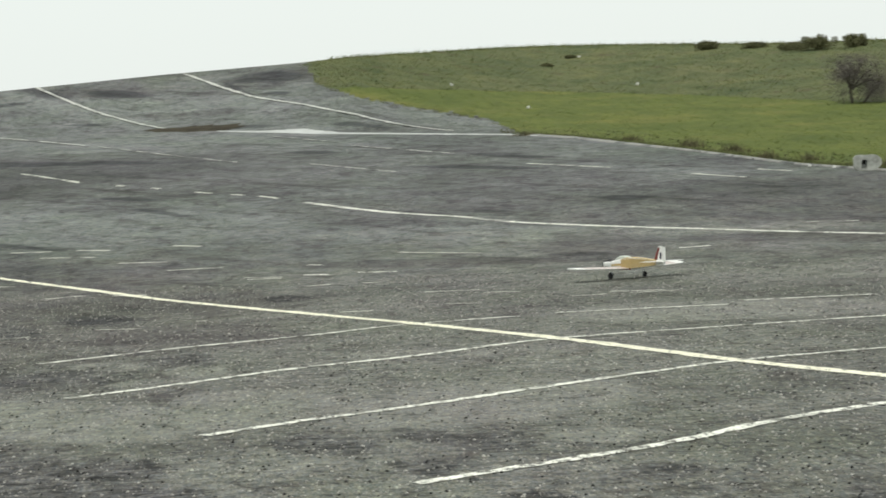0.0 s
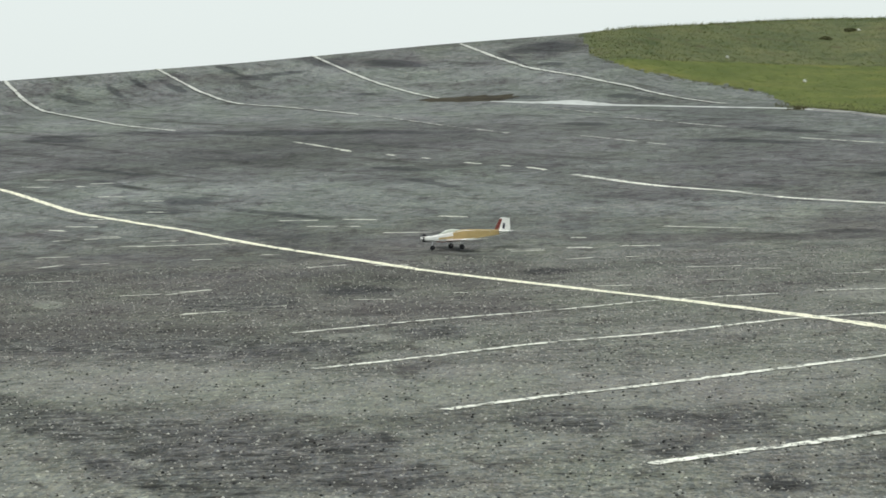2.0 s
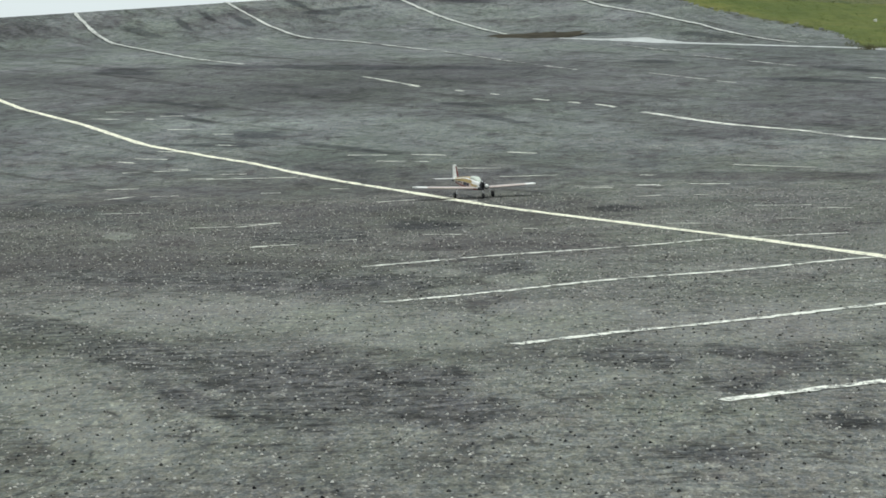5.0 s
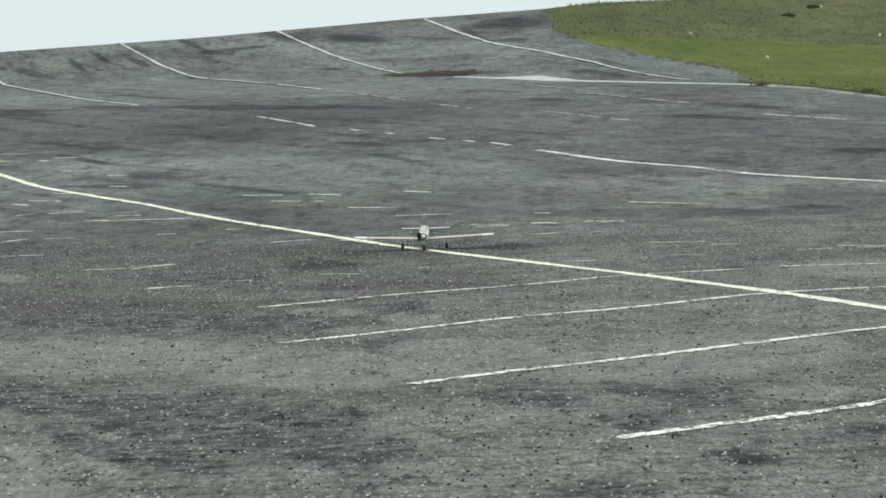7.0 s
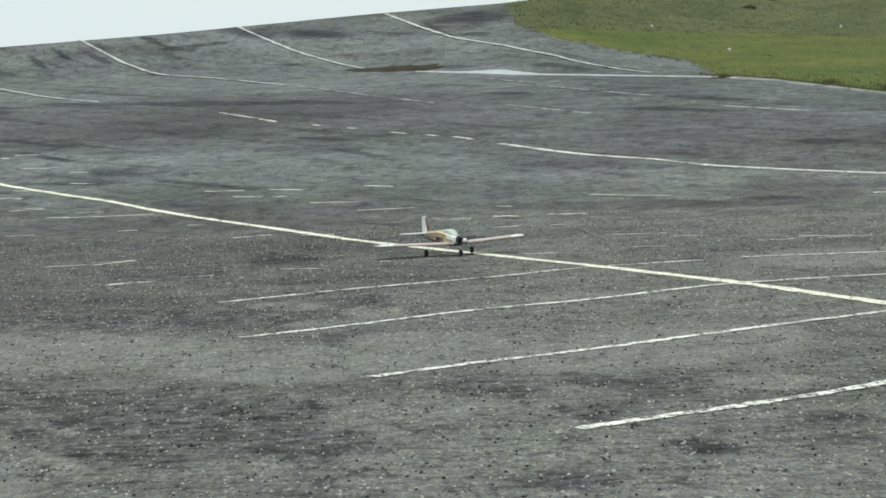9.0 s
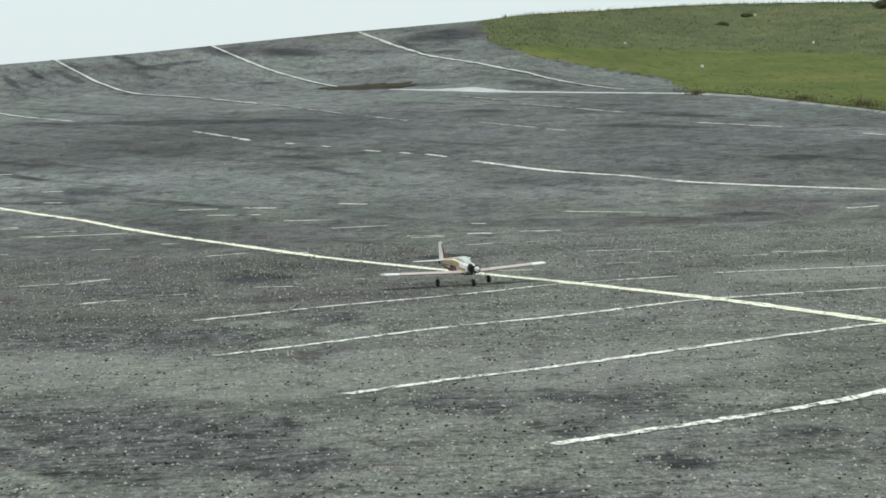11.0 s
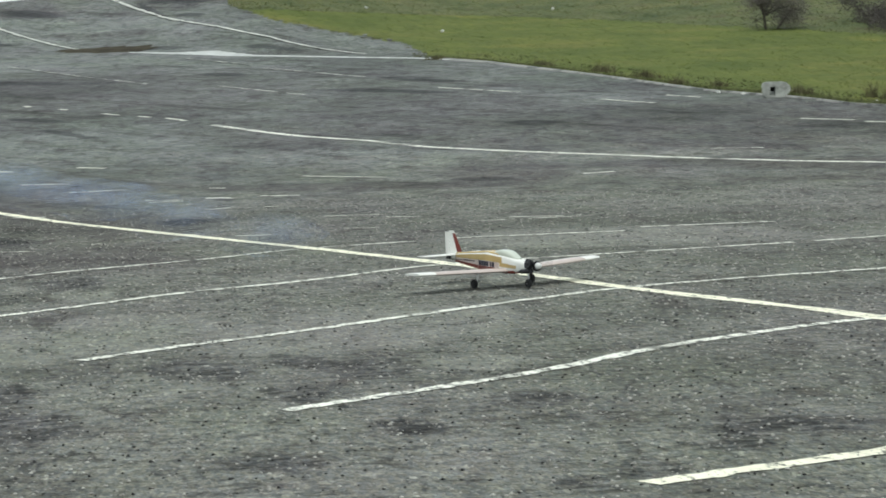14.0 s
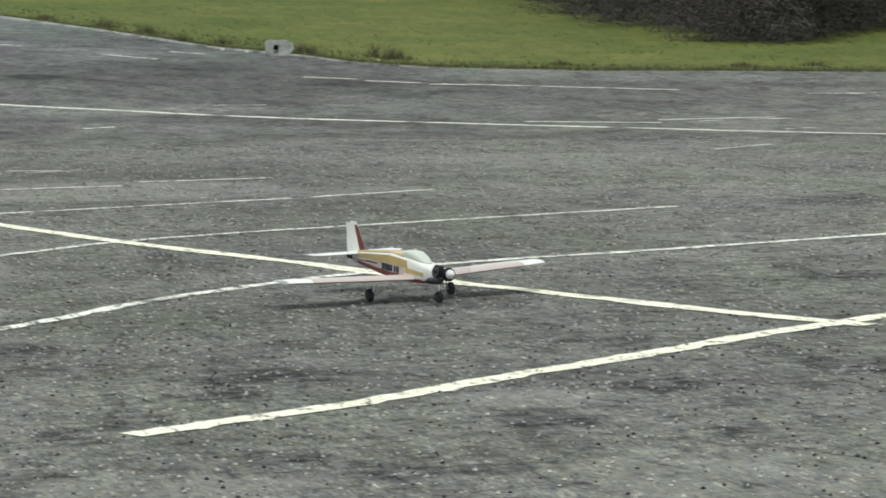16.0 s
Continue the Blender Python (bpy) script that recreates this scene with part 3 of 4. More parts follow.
def box(bm, centre, size, turn=None):
    m = Matrix.Translation(centre) @ (turn or Matrix()) @ Matrix.Diagonal((*size, 1))
    return bmesh.ops.create_cube(bm, size=1, matrix=m)


def rod(bm, a, b, r0, r1=None, seg=8):
    a, b = Vector(a), Vector(b)
    m = Matrix.Translation((a + b) / 2) @ (b - a).to_track_quat("Z", "Y").to_matrix().to_4x4()
    bmesh.ops.create_cone(bm, cap_ends=True, segments=seg, radius1=r0, radius2=r1 if r1 is not None else r0, depth=(b - a).length, matrix=m)


def turned(profile, seg=20, axis="x"):
    """A solid of revolution about x (or y) from (along, radius) pairs."""
    rings = []
    for s, r in profile:
        ring = []
        for k in range(seg):
            a = 2 * math.pi * k / seg
            u, v = max(r, 1e-4) * math.cos(a), max(r, 1e-4) * math.sin(a)
            ring.append((s, u, v) if axis == "x" else (u, s, v))
        rings.append(ring)
    return loft(rings)


def body_ring(x):
    """Half width, underside and top of the fuselage at x."""
    xs = [-.69, -.6, -.3, -.12, .1, .22, .30]
    w = np.interp(x, xs, [.012, .02, .038, .048, .05, .049, .045])
    lo = np.interp(x, xs, [.165, .155, .118, .100, .098, .102, .112])
    hi = np.interp(x, xs, [.203, .209, .228, .238, .216, .195, .182])
    return float(w), float(lo), float(hi)


def model_aeroplane():
    plane = tagged(new("model_aeroplane"), "white and amber low-wing model aeroplane taxiing on three wheels", "model aeroplane")
    stations = [-.69, -.6, -.45, -.3, -.2, -.12, 0, .1, .16, .22, .27, .30]
    body = part("fuselage", loft([rounded_ring(x, *body_ring(x), .02) for x in stations]), WHITE, plane, "cream fuselage with amber deck")

    def skin(name, f0, f1, x0, x1, mat, label, grow=.0022, parent=body, sides=(1, -1)):
        """A coloured panel that wraps one side of the fuselage between two height fractions."""
        for sgn in sides:
            bm = bmesh.new()
            cols = []
            for x in np.linspace(x0, x1, 10):
                w, lo, hi = body_ring(x)
                col = []
                for f in np.linspace(f0, f1, 4):
                    z = lo + (hi - lo) * f
                    col.append((x, sgn * (w + grow), z))
                cols.append([bm.verts.new(p) for p in col] + [bm.verts.new((p[0], p[1] - sgn * .004, p[2])) for p in col[::-1]])
            m = len(cols[0])
            for a, b in zip(cols, cols[1:]):
                for i in range(m):
                    bm.faces.new((a[i], a[(i + 1) % m], b[(i + 1) % m], b[i]))
            bm.faces.new(cols[0][::-1])
            bm.faces.new(cols[-1])
            part(name, bm, mat, parent, label)

    skin("side_panel", .56, .88, -.56, .07, YELLOW, "amber upper side panel", sides=(-1,))
    skin("side_panel", .10, .93, -.57, .05, YELLOW, "amber side panel covering the flank", sides=(1,))
    skin("flank_panel", .25, .55, -.56, .03, CREAM, "pinkish flank panel behind the lettering", .0012, sides=(-1,))
    skin("stripe", .02, .15, -.57, .22, RED, "dark red stripe along the lower edge", sides=(-1,))
    skin("stripe", .0, .12, -.14, .10, RED, "short red flash beside the wing root", .0034, sides=(1,))
    skin("stripe", .16, .24, -.55, -.02, RED, "dark red upper stripe", sides=(-1,))
    skin("nose_panel", .34, .56, .04, .24, YELLOW, "amber flash beside the canopy")
    deck = loft([rounded_ring(x, body_ring(x)[0] * .86, body_ring(x)[2] - .012, body_ring(x)[2] + .006, .008) for x in np.linspace(-.56, .02, 8)])
    part("rear_deck", deck, YELLOW, body, "glossy amber rear deck")
    belly = loft([rounded_ring(x, body_ring(x)[0] * .9, body_ring(x)[1] - .004, body_ring(x)[1] + .012, .008) for x in np.linspace(.06, .27, 5)])
    part("belly_panel", belly, RED, body, "red belly panel")
    # lettering too small to read: dark bars on the flank
    for sgn in (-1,):
        for k, (x, wd) in enumerate(((-.215, .026), (-.18, .022), (-.146, .026), (-.112, .022), (-.072, .014), (-.04, .024))):
            bm = bmesh.new()
            w, lo, hi = body_ring(x)
            box(bm, (x, sgn * (w + .002), lo + (hi - lo) * .40), (wd, .0055, .034))
            part("lettering", bm, INK, body, "dark lettering bar", smooth=False)
        for k in range(5):
            bm = bmesh.new()
            x = -.42 + k * .03
            w, lo, hi = body_ring(x)
            box(bm, (x, sgn * (w + .002), lo + (hi - lo) * .44), (.018, .0055, .008))
            part("lettering", bm, INK, body, "small lettering bar", smooth=False)
    cowl = loft([rounded_ring(.296, .044, .112, .182, .03), rounded_ring(.35, .041, .115, .181, .03), rounded_ring(.41, .034, .122, .178, .028), rounded_ring(.432, .025, .132, .174, .021)])
    part("engine_cowl", cowl, WHITE, plane, "white engine cowl")
    can = loft([rounded_ring(x, w, .182, h, w * .8, 0, 5) for x, w, h in
               ((-.07, .024, .236), (-.03, .036, .247), (.03, .041, .256), (.1, .041, .250), (.15, .037, .234), (.19, .03, .214), (.225, .018, .2))])
    part("canopy", can, CANOPY, plane, "milky clear bubble canopy")
    for sgn, side in ((1, "left"), (-1, "right")):
        ys = [0, .2, .4, .59]
        secs = [foil(.145 - .03 * y, -.115 + .035 * y, sgn * (.03 + y), .113 + .04 * y, .036 - .010 * y) for y in ys]
        wing = part("wing", loft(secs), CREAM, plane, "pinkish white wing panel")
        tip = loft([foil(.1275, -.0945, sgn * .618, .1366, .0308), foil(.124, -.092, sgn * .70, .1400, .030), foil(.121, -.090, sgn * .742, .1415, .028), foil(.112, -.083, sgn * .75, .142, .02)])
        part("wing_tip", tip, WHITE, wing, "white squared wing tip")
        ail = loft([foil(-.103, -.14, sgn * .16, .118, .006), foil(-.094, -.124, sgn * .69, .139, .005)])
        part("aileron", ail, WHITE, wing)
        stab = loft([foil(-.545, -.67, sgn * .005, .2, .005), foil(-.565, -.665, sgn * .24, .202, .004), foil(-.6, -.655, sgn * .27, .203, .002)])
        st = part("stabiliser", stab, WHITE, plane, "white tailplane half")
        part("elevator", loft([foil(-.672, -.715, sgn * .02, .2, .004), foil(-.668, -.705, sgn * .262, .203, .003)]), WHITE, st)
        # main leg and wheel
        bm = bmesh.new()
        rod(bm, (0, sgn * .2, .118), (.0, sgn * .222, .034), .0035)
        rod(bm, (0, sgn * .215, .034), (.0, sgn * .25, .034), .0025)
        part("main_leg", bm, STEEL, plane, "bent wire undercarriage leg")
        wheel(plane, "main_wheel", (0, sgn * .239, .034), .034)
    fin = loft([foil(-.5, -.665, 0, .2, .007, "z"), foil(-.585, -.672, 0, .35, .005, "z"), foil(-.605, -.672, 0, .369, .003, "z")])
    f = part("fin", fin, WHITE, plane, "white tail fin")
    stripe = loft([foil(-.506, -.61, 0, .212, .0088, "z"), foil(-.586, -.648, 0, .35, .0064, "z")])
    part("fin_stripe", stripe, RED, f, "dark red slanting stripe")
    bm = bmesh.new()
    box(bm, (-.638, .0055, .262), (.03, .004, .07), pose(0, 0, 0, 0, -10, 0))
    part("fin_mark", bm, INK, f, "small dark mark", smooth=False)
    rud = loft([foil(-.667, -.725, 0, .2, .003, "z"), foil(-.673, -.722, 0, .36, .002, "z")])
    part("rudder", rud, WHITE, plane, "white rudder")
    bm = bmesh.new()
    box(bm, (-.655, -.022, .178), (.05, .008, .02))
    rod(bm, (-.66, -.024, .17), (-.40, -.036, .168), .002)
    part("tail_linkage", bm, DARK, plane, "dark pushrod and control horn", smooth=False)
    # nose gear
    bm = bmesh.new()
    rod(bm, (.305, 0, .12), (.318, 0, .07), .004)
    rod(bm, (.318, .0, .07), (.314, .0, .032), .0035)
    rod(bm, (.314, -.016, .031), (.314, .016, .031), .0025)
    part("nose_leg", bm, STEEL, plane, "steel nose leg")
    wheel(plane, "nose_wheel", (.314, 0, .031), .031)
    # engine, silencer, spinner
    bm = bmesh.new()
    out, lift = -.955, .296
    for y0, y1, r0, r1 in ((.0, .062, .024, .024), (.062, .07, .018, .012)):
        rod(bm, (.40, y0 * out, .156 + y0 * lift), (.40, y1 * out, .156 + y1 * lift), r0, r1, 16)
    for k in range(5):
        y0 = .034 + k * .007
        rod(bm, (.40, y0 * out, .156 + y0 * lift), (.40, (y0 + .0035) * out, .156 + (y0 + .0035) * lift), .034, .034, 16)
    rod(bm, (.40, -.066, .176), (.40, -.08, .181), .004, .003, 8)
    eng = part("engine", bm, DARK, plane, "black finned engine cylinder")
    bm = bmesh.new()
    rod(bm, (.395, -.02, .135), (.385, -.05, .122), .009, .009, 10)
    rod(bm, (.425, -.048, .126), (.315, -.054, .118), .019, .016, 14)
    rod(bm, (.315, -.054, .118), (.285, -.055, .116), .007, .006, 8)
    part("silencer", bm, DARK, eng, "dark exhaust silencer")
    spin = turned([(.436, .024), (.446, .0235), (.456, .019), (.464, .011), (.469, .002)], 18)
    bmesh.ops.translate(spin, verts=spin.verts, vec=(0, 0, .156))
    part("spinner", spin, SPINNER, plane, "white spinner cone")
    plate = turned([(.424, .002), (.425, .036), (.434, .034), (.4365, .002)], 20)
    bmesh.ops.translate(plate, verts=plate.verts, vec=(0, 0, .154))
    part("engine_front", plate, DARK, plane, "dark engine front plate")
    hub = new("propeller")
    hub.parent = plane
    hub.location = (.446, 0, .156)
    disc = turned([(-.0015, .012), (-.0012, .118), (.0012, .118), (.0015, .012)], 32)
    part("blade_sweep", disc, SWEEP, hub, "dark blurred sweep of two blades")
    part("prop_boss", turned([(-.008, .012), (.008, .012)], 12), DARK, hub, "dark propeller boss")
    MOVERS["plane"], MOVERS["propeller"] = plane, hub
    return plane


def wheel(plane, name, at, r):
    hub = new(name)
    hub.parent, hub.location = plane, at
    part("tyre", turned([(-.011, r * .55), (-.0125, r * .8), (-.008, r * .96), (0, r), (.008, r * .96), (.0125, r * .8), (.011, r * .55)], 22, "y"), BLACK, hub, "black foam tyre")
    part("rim", turned([(-.012, r * .2), (-.0115, r * .5), (.0115, r * .5), (.012, r * .2)], 14, "y"), DARK, hub, "dark wheel hub")
    MOVERS.setdefault("wheels", []).append((hub, at))


model_aeroplane()




# ---- edges of the apron ----
# the puddle's sky reflection is put in as a pale matt colour
PUDDLE_SKY = plain("puddle_sky_reflection", (.50, .52, .50), .6, 0, .2, 2.5)
BROWN_SILT = plain("brown_silt", (.058, .050, .033), .95, 0, .35, 3)
BROWN_SILT.node_tree.nodes["Principled BSDF"].inputs["Specular IOR Level"].default_value = .08
KERB = paint_material("crumbling_concrete_edging", (.30, .30, .28), .5, 1.6)


def band(name, points, widths, mat, label, category, lift=.012, seed=0):
    """A thin sheet along way-points with its own width at each, draped on the ground."""
    rng = np.random.RandomState(seed)
    p = np.array(points, float)
    s = np.concatenate([[0], np.cumsum(np.hypot(*np.diff(p, axis=0).T))])
    t = np.linspace(0, s[-1], max(8, int(s[-1] / .2)))
    q = np.stack([np.interp(t, s, p[:, 0]), np.interp(t, s, p[:, 1])], -1)
    w = np.interp(t, s, widths) * (1 + rng.normal(0, .12, len(t)))
    d = np.gradient(q, axis=0)
    d /= np.hypot(d[:, 0], d[:, 1])[:, None]
    side = np.stack([-d[:, 1], d[:, 0]], -1)
    rows = []
    for off in (-.5, -.2, .2, .5):
        v = q + side * (w * off)[:, None]
        rows.append(np.stack([v[:, 0], v[:, 1], land(v[:, 0], v[:, 1]) + (lift if abs(off) < .4 else .004)], -1))
    verts = np.stack(rows, 1).reshape(-1, 3)
    faces = [(4 * i + k + 3 + 1, 4 * i + k + 4 + 1, 4 * i + k + 1, 4 * i + k) for i in range(len(t) - 1) for k in range(3)]
    return tagged(new(name, from_arrays(name, verts, faces, mat)), label, category, kind="structure")


# puddle along the bank foot, painted as bright as the sky it mirrors
band("puddle_strip", [(1.2, 76.6), (2.2, 75.3), (3.0, 74.6), (4.0, 72.5), (5.0, 71.2), (6.4, 69.4), (7.9, 67.6), (9.0, 65.5)],
     [.1, .5, 1.05, .6, .3, .22, .2, .1], PUDDLE_SKY, "puddle along the foot of the bank, its sky reflection painted pale", "silt", .02, 1)
band("silt_patch", [(-.5, 79.6), (.2, 78.7), (1.0, 77.9), (1.7, 77.2)], [.9, 2.2, 1.9, .9], BROWN_SILT, "brown damp silt and weeds at the bank foot", "silt", .02, 2)
EDGE = [(math.sin(radians(a)) * r, math.cos(radians(a)) * r) for a, r in
        ((7.2, 67.4), (8.1, 65.3), (10.4, 58.8), (12.6, 53.2), (14.4, 50.7), (15.5, 48.8), (17, 47.6))]
band("edging", EDGE, [.3, .28, .16, .13, .11, .08, .03], KERB, "pale crumbling concrete edging beside the grass", "edging", .03, 3)


# ---- loose stones, grass and weeds ----
def stones(name, count, mat, seed, lo, hi, label):
    rng = np.random.RandomState(seed)
    r = rng.uniform(8.2 ** 1.4, 34 ** 1.4, count) ** (1 / 1.4)
    az = np.radians(rng.uniform(-12, 28, count))
    x, y, s = r * np.sin(az), r * np.cos(az), lo + (hi * 1.25 - lo) * rng.uniform(0, 1, count) ** 1.8
    c = np.stack([x, y, land(x, y) + s * .3], -1)
    octa = np.array([(1, 0, 0), (0, 1, 0), (-1, 0, 0), (0, -1, 0), (0, 0, .8), (0, 0, -.6)])
    v = c[:, None] + octa[None] * s[:, None, None] * rng.uniform(.7, 1.3, (count, 6, 1))
    tri = np.array([(0, 1, 4), (1, 2, 4), (2, 3, 4), (3, 0, 4), (1, 0, 5), (2, 1, 5), (3, 2, 5), (0, 3, 5)])
    f = (tri[None] + 6 * np.arange(count)[:, None, None]).reshape(-1, 3)
    return tagged(new(name, from_arrays(name, v.reshape(-1, 3), f, mat)), label, "gravel", kind="stuff")


stones("pale_grit", 46000, leaf_material("pale_chippings", (.20, .19, .175), (.56, .55, .50)), 5, .002, .0075, "scattered pale stone chippings on the asphalt")
stones("dark_grit", 13000, leaf_material("dark_chippings", (.012, .012, .013), (.05, .05, .05)), 6, .0025, .0078, "scattered dark grit and crumbs on the asphalt")


def blades(name, x, y, h, w, mat, label, category, seed, lean=.5):
    """Single grass blades as slim triangles standing on the ground."""
    rng = np.random.RandomState(seed)
    n = len(x)
    a = rng.uniform(0, math.pi, n)
    z = land(x, y) - .01
    dx, dy = np.cos(a) * w / 2, np.sin(a) * w / 2
    lx, ly = rng.normal(0, lean, n) * h, rng.normal(0, lean, n) * h
    v = np.stack([np.stack([x - dx, y - dy, z], -1), np.stack([x + dx, y + dy, z], -1), np.stack([x + lx, y + ly, z + h], -1)], 1).reshape(-1, 3)
    f = np.arange(3 * n).reshape(-1, 3)
    return tagged(new(name, from_arrays(name, v, f, mat)), label, category, kind="stuff")


def grass_fields():
    rng = np.random.RandomState(9)
    green = leaf_material("grass_blades", (.105, .135, .04), (.15, .175, .054))
    dry = leaf_material("dry_grass_blades", (.10, .125, .05), (.19, .20, .085))
    soil = leaf_material("soil_brown_weeds", (.085, .09, .05), (.16, .165, .085))
    fringe = leaf_material("pale_edge_weeds", (.11, .115, .07), (.18, .175, .12))
    weed = leaf_material("weed_stems", (.065, .06, .035), (.17, .16, .085))

    def scatter(n, a0, a1, k0, k1):
        az = rng.uniform(a0, a1, n)
        e, dk, ds = (np.interp(az, LAND[:, 0], LAND[:, k]) for k in (1, 2, 4))
        u = rng.uniform(k0, k1, n)
        r = np.where(u < 1, e + dk * u, e + dk + (ds - dk) * (u - 1))
        ok = (az > 7) | (np.degrees(np.arctan2(land(r * np.sin(np.radians(az)), r * np.cos(np.radians(az))) - EYE_Z, r))
                         > np.interp(az, [2.74, 2.9, 3.74, 4.88, 6.36, 6.9], [1.95, 1.57, 1.25, 1.0, .70, .40]))
        az, r = np.radians(az[ok]), r[ok]
        return r * np.sin(az), r * np.cos(az)

    x, y = scatter(60000, 3, 27.5, .0, 1.02)
    blades("meadow_grass", x, y, rng.uniform(.010, .03, len(x)), rng.uniform(.012, .03, len(x)), green, "short bright green meadow grass", "grass", 1)
    x, y = scatter(30000, 2.9, 16, 1.0, 2.0)
    blades("rough_grass", x, y, rng.uniform(.02, .07, len(x)), rng.uniform(.015, .04, len(x)), dry, "rough tussocky grass on the hill", "grass", 2)
    x, y = scatter(2600, 3.2, 16, 1.94, 2.0)
    blades("crest_grass", x, y, rng.uniform(.04, .16, len(x)), rng.uniform(.015, .04, len(x)), dry, "tall grass along the crest of the hill", "grass", 3, .3)
    x, y = scatter(11000, 6.6, 27.5, .0, .03)
    blades("verge_grass", x, y, rng.uniform(.02, .06, len(x)), rng.uniform(.015, .04, len(x)), dry, "longer dry grass along the asphalt edge", "grass", 4)
    az = rng.uniform(6.6, 27.5, 7000)
    e, dk = (np.interp(az, LAND[:, 0], LAND[:, k]) for k in (1, 2))
    r = e + dk * rng.uniform(0, 1, len(az)) ** 2.2 * .16 * np.interp(az, [6.6, 14, 17, 27], [1.3, 1, .5, .35])
    az = np.radians(az)
    blades("verge_weeds", r * np.sin(az), r * np.cos(az), rng.uniform(.015, .07, len(az)), rng.uniform(.015, .05, len(az)), soil, "low brown weeds thinning out into the meadow", "weeds", 7)
    # ragged soil-coloured growth where the hill meets the paved bank
    az = np.radians(np.concatenate([rng.normal(2.74, .13, 2600), rng.uniform(2.8, 6.9, 2000)]))
    up = np.interp(np.degrees(az), [2.74, 2.9, 3.74, 4.88, 6.36, 6.9], [1.95, 1.57, 1.25, 1.0, .70, .40])
    r = np.linspace(62, 104, 260)
    climb = np.degrees(np.arctan2(land(r[None] * np.sin(az)[:, None], r[None] * np.cos(az)[:, None]) - EYE_Z, r[None]))
    d = r[np.argmax(climb > up[:, None], axis=1)] + rng.normal(0, .5, len(az))
    d[:2600] = rng.uniform(88, 102, 2600)
    blades("edge_weeds", d * np.sin(az), d * np.cos(az), rng.uniform(.005, .03, len(az)), rng.uniform(.02, .05, len(az)), fringe, "low brown weeds where hill and bank meet", "weeds", 6)
    # weeds standing in the verge
    for k, (cx, cy, wd, ht) in enumerate(((11.0, 59.6, .4, .28), (11.4, 57.0, .4, .25), (11.5, 54.2, .35, .22), (13.0, 50.0, .25, .2), (13.95, 49.1, .16, .40), (14.25, 48.7, .2, .22),
                                          (14.1, 48.4, .3, .3), (12.95, 50.6, .3, .22), (10.2, 62.8, .4, .2), (16.4, 45.9, .25, .15), (19.1, 44.3, .4, .14),
                                          (20.4, 44.2, .35, .13), (8.3, 66.6, .4, .18), (12.1, 53.4, .3, .2))):
        n = int(330 * wd)
        x, y = cx + rng.normal(0, wd * .4, n), cy + rng.normal(0, wd * .35, n)
        ob = blades("weed_clump", x, y, rng.uniform(.4, 1, n) * ht * np.exp(-((x - cx) / wd) ** 2), rng.uniform(.012, .035, n), weed,
                    "clump of brown withered weeds in the verge", "weeds", 20 + k, .25)
        tagged(ob, group="weeds along the verge")


grass_fields()


# ---- bushes ----
BARK = plain("grey_bark", (.06, .05, .042), .9, 0, .25, 12)
BUSH_LEAF = leaf_material("dark_thorn_leaves", (.085, .076, .072), (.125, .112, .102))
LOW_LEAF = leaf_material("brown_bush_leaves", (.095, .10, .052), (.16, .16, .08))
SCRUB_LEAF = leaf_material("grey_scrub_twigs", (.12, .108, .102), (.20, .18, .165))


def leafy(points, size, seed, slim=.5):
    rng = np.random.RandomState(seed)
    n = len(points)
    u, w = rng.normal(size=(n, 3)), rng.normal(size=(n, 3))
    u /= np.linalg.norm(u, axis=1)[:, None]
    w = np.cross(u, w)
    w /= np.linalg.norm(w, axis=1)[:, None]
    s = rng.uniform(*size, n)[:, None]
    v = np.stack([points - u * s, points + w * s * slim, points + u * s, points - w * s * slim], 1).reshape(-1, 3)
    return v, np.arange(4 * n).reshape(-1, 4)


def bush(name, seed, width, tall, count, leaf_mat, size, label):
    """A shrub: forked stems and a ragged crown of small leaves, at its own base."""
    rng = np.random.RandomState(seed)
    thing = tagged(new(name), label, "bush")
    bm = bmesh.new()
    tips = []
    for k in range(7):
        a, sp = rng.uniform(0, 2 * math.pi), rng.uniform(.1, .5) * width
        p = Vector((rng.normal(0, .06), rng.normal(0, .06), -.05))
        q = Vector((math.cos(a) * sp * .5, math.sin(a) * sp * .5, tall * rng.uniform(.35, .5)))
        rod(bm, p, q, .022 * tall / 2, .012 * tall / 2, 6)
        for j in range(3):
            t = q + Vector((rng.normal(0, .22) * width, rng.normal(0, .22) * width, tall * rng.uniform(.2, .5)))
            rod(bm, q, t, .011 * tall / 2, .003, 5)
            tips.append(t)
    part("branchwork", bm, BARK, thing, "thin grey stems", smooth=False)
    lumps = [(np.array(t), rng.uniform(.14, .3) * width) for t in tips]
    lumps += [(np.array((rng.normal(0, .3) * width, rng.normal(0, .3) * width, tall * rng.uniform(.12, .6))), rng.uniform(.2, .34) * width) for _ in range(12)]
    pts = []
    for k in range(count):
        c, r = lumps[rng.randint(len(lumps))]
        d = rng.normal(size=3)
        pts.append(c + d / np.linalg.norm(d) * r * rng.uniform(.2, 1) ** .5 * (1, 1, .8))
    pts = np.array(pts)
    pts = pts[pts[:, 2] > .02]
    v, f = leafy(pts, size, seed + 1)
    crown = new("crown", from_arrays("crown", v, f, leaf_mat))
    crown.parent = thing
    return thing


def put(ob, x, y, turn=0):
    ob.matrix_basis = pose(x, y, height(x, y) - .03, 0, 0, turn)
    return ob


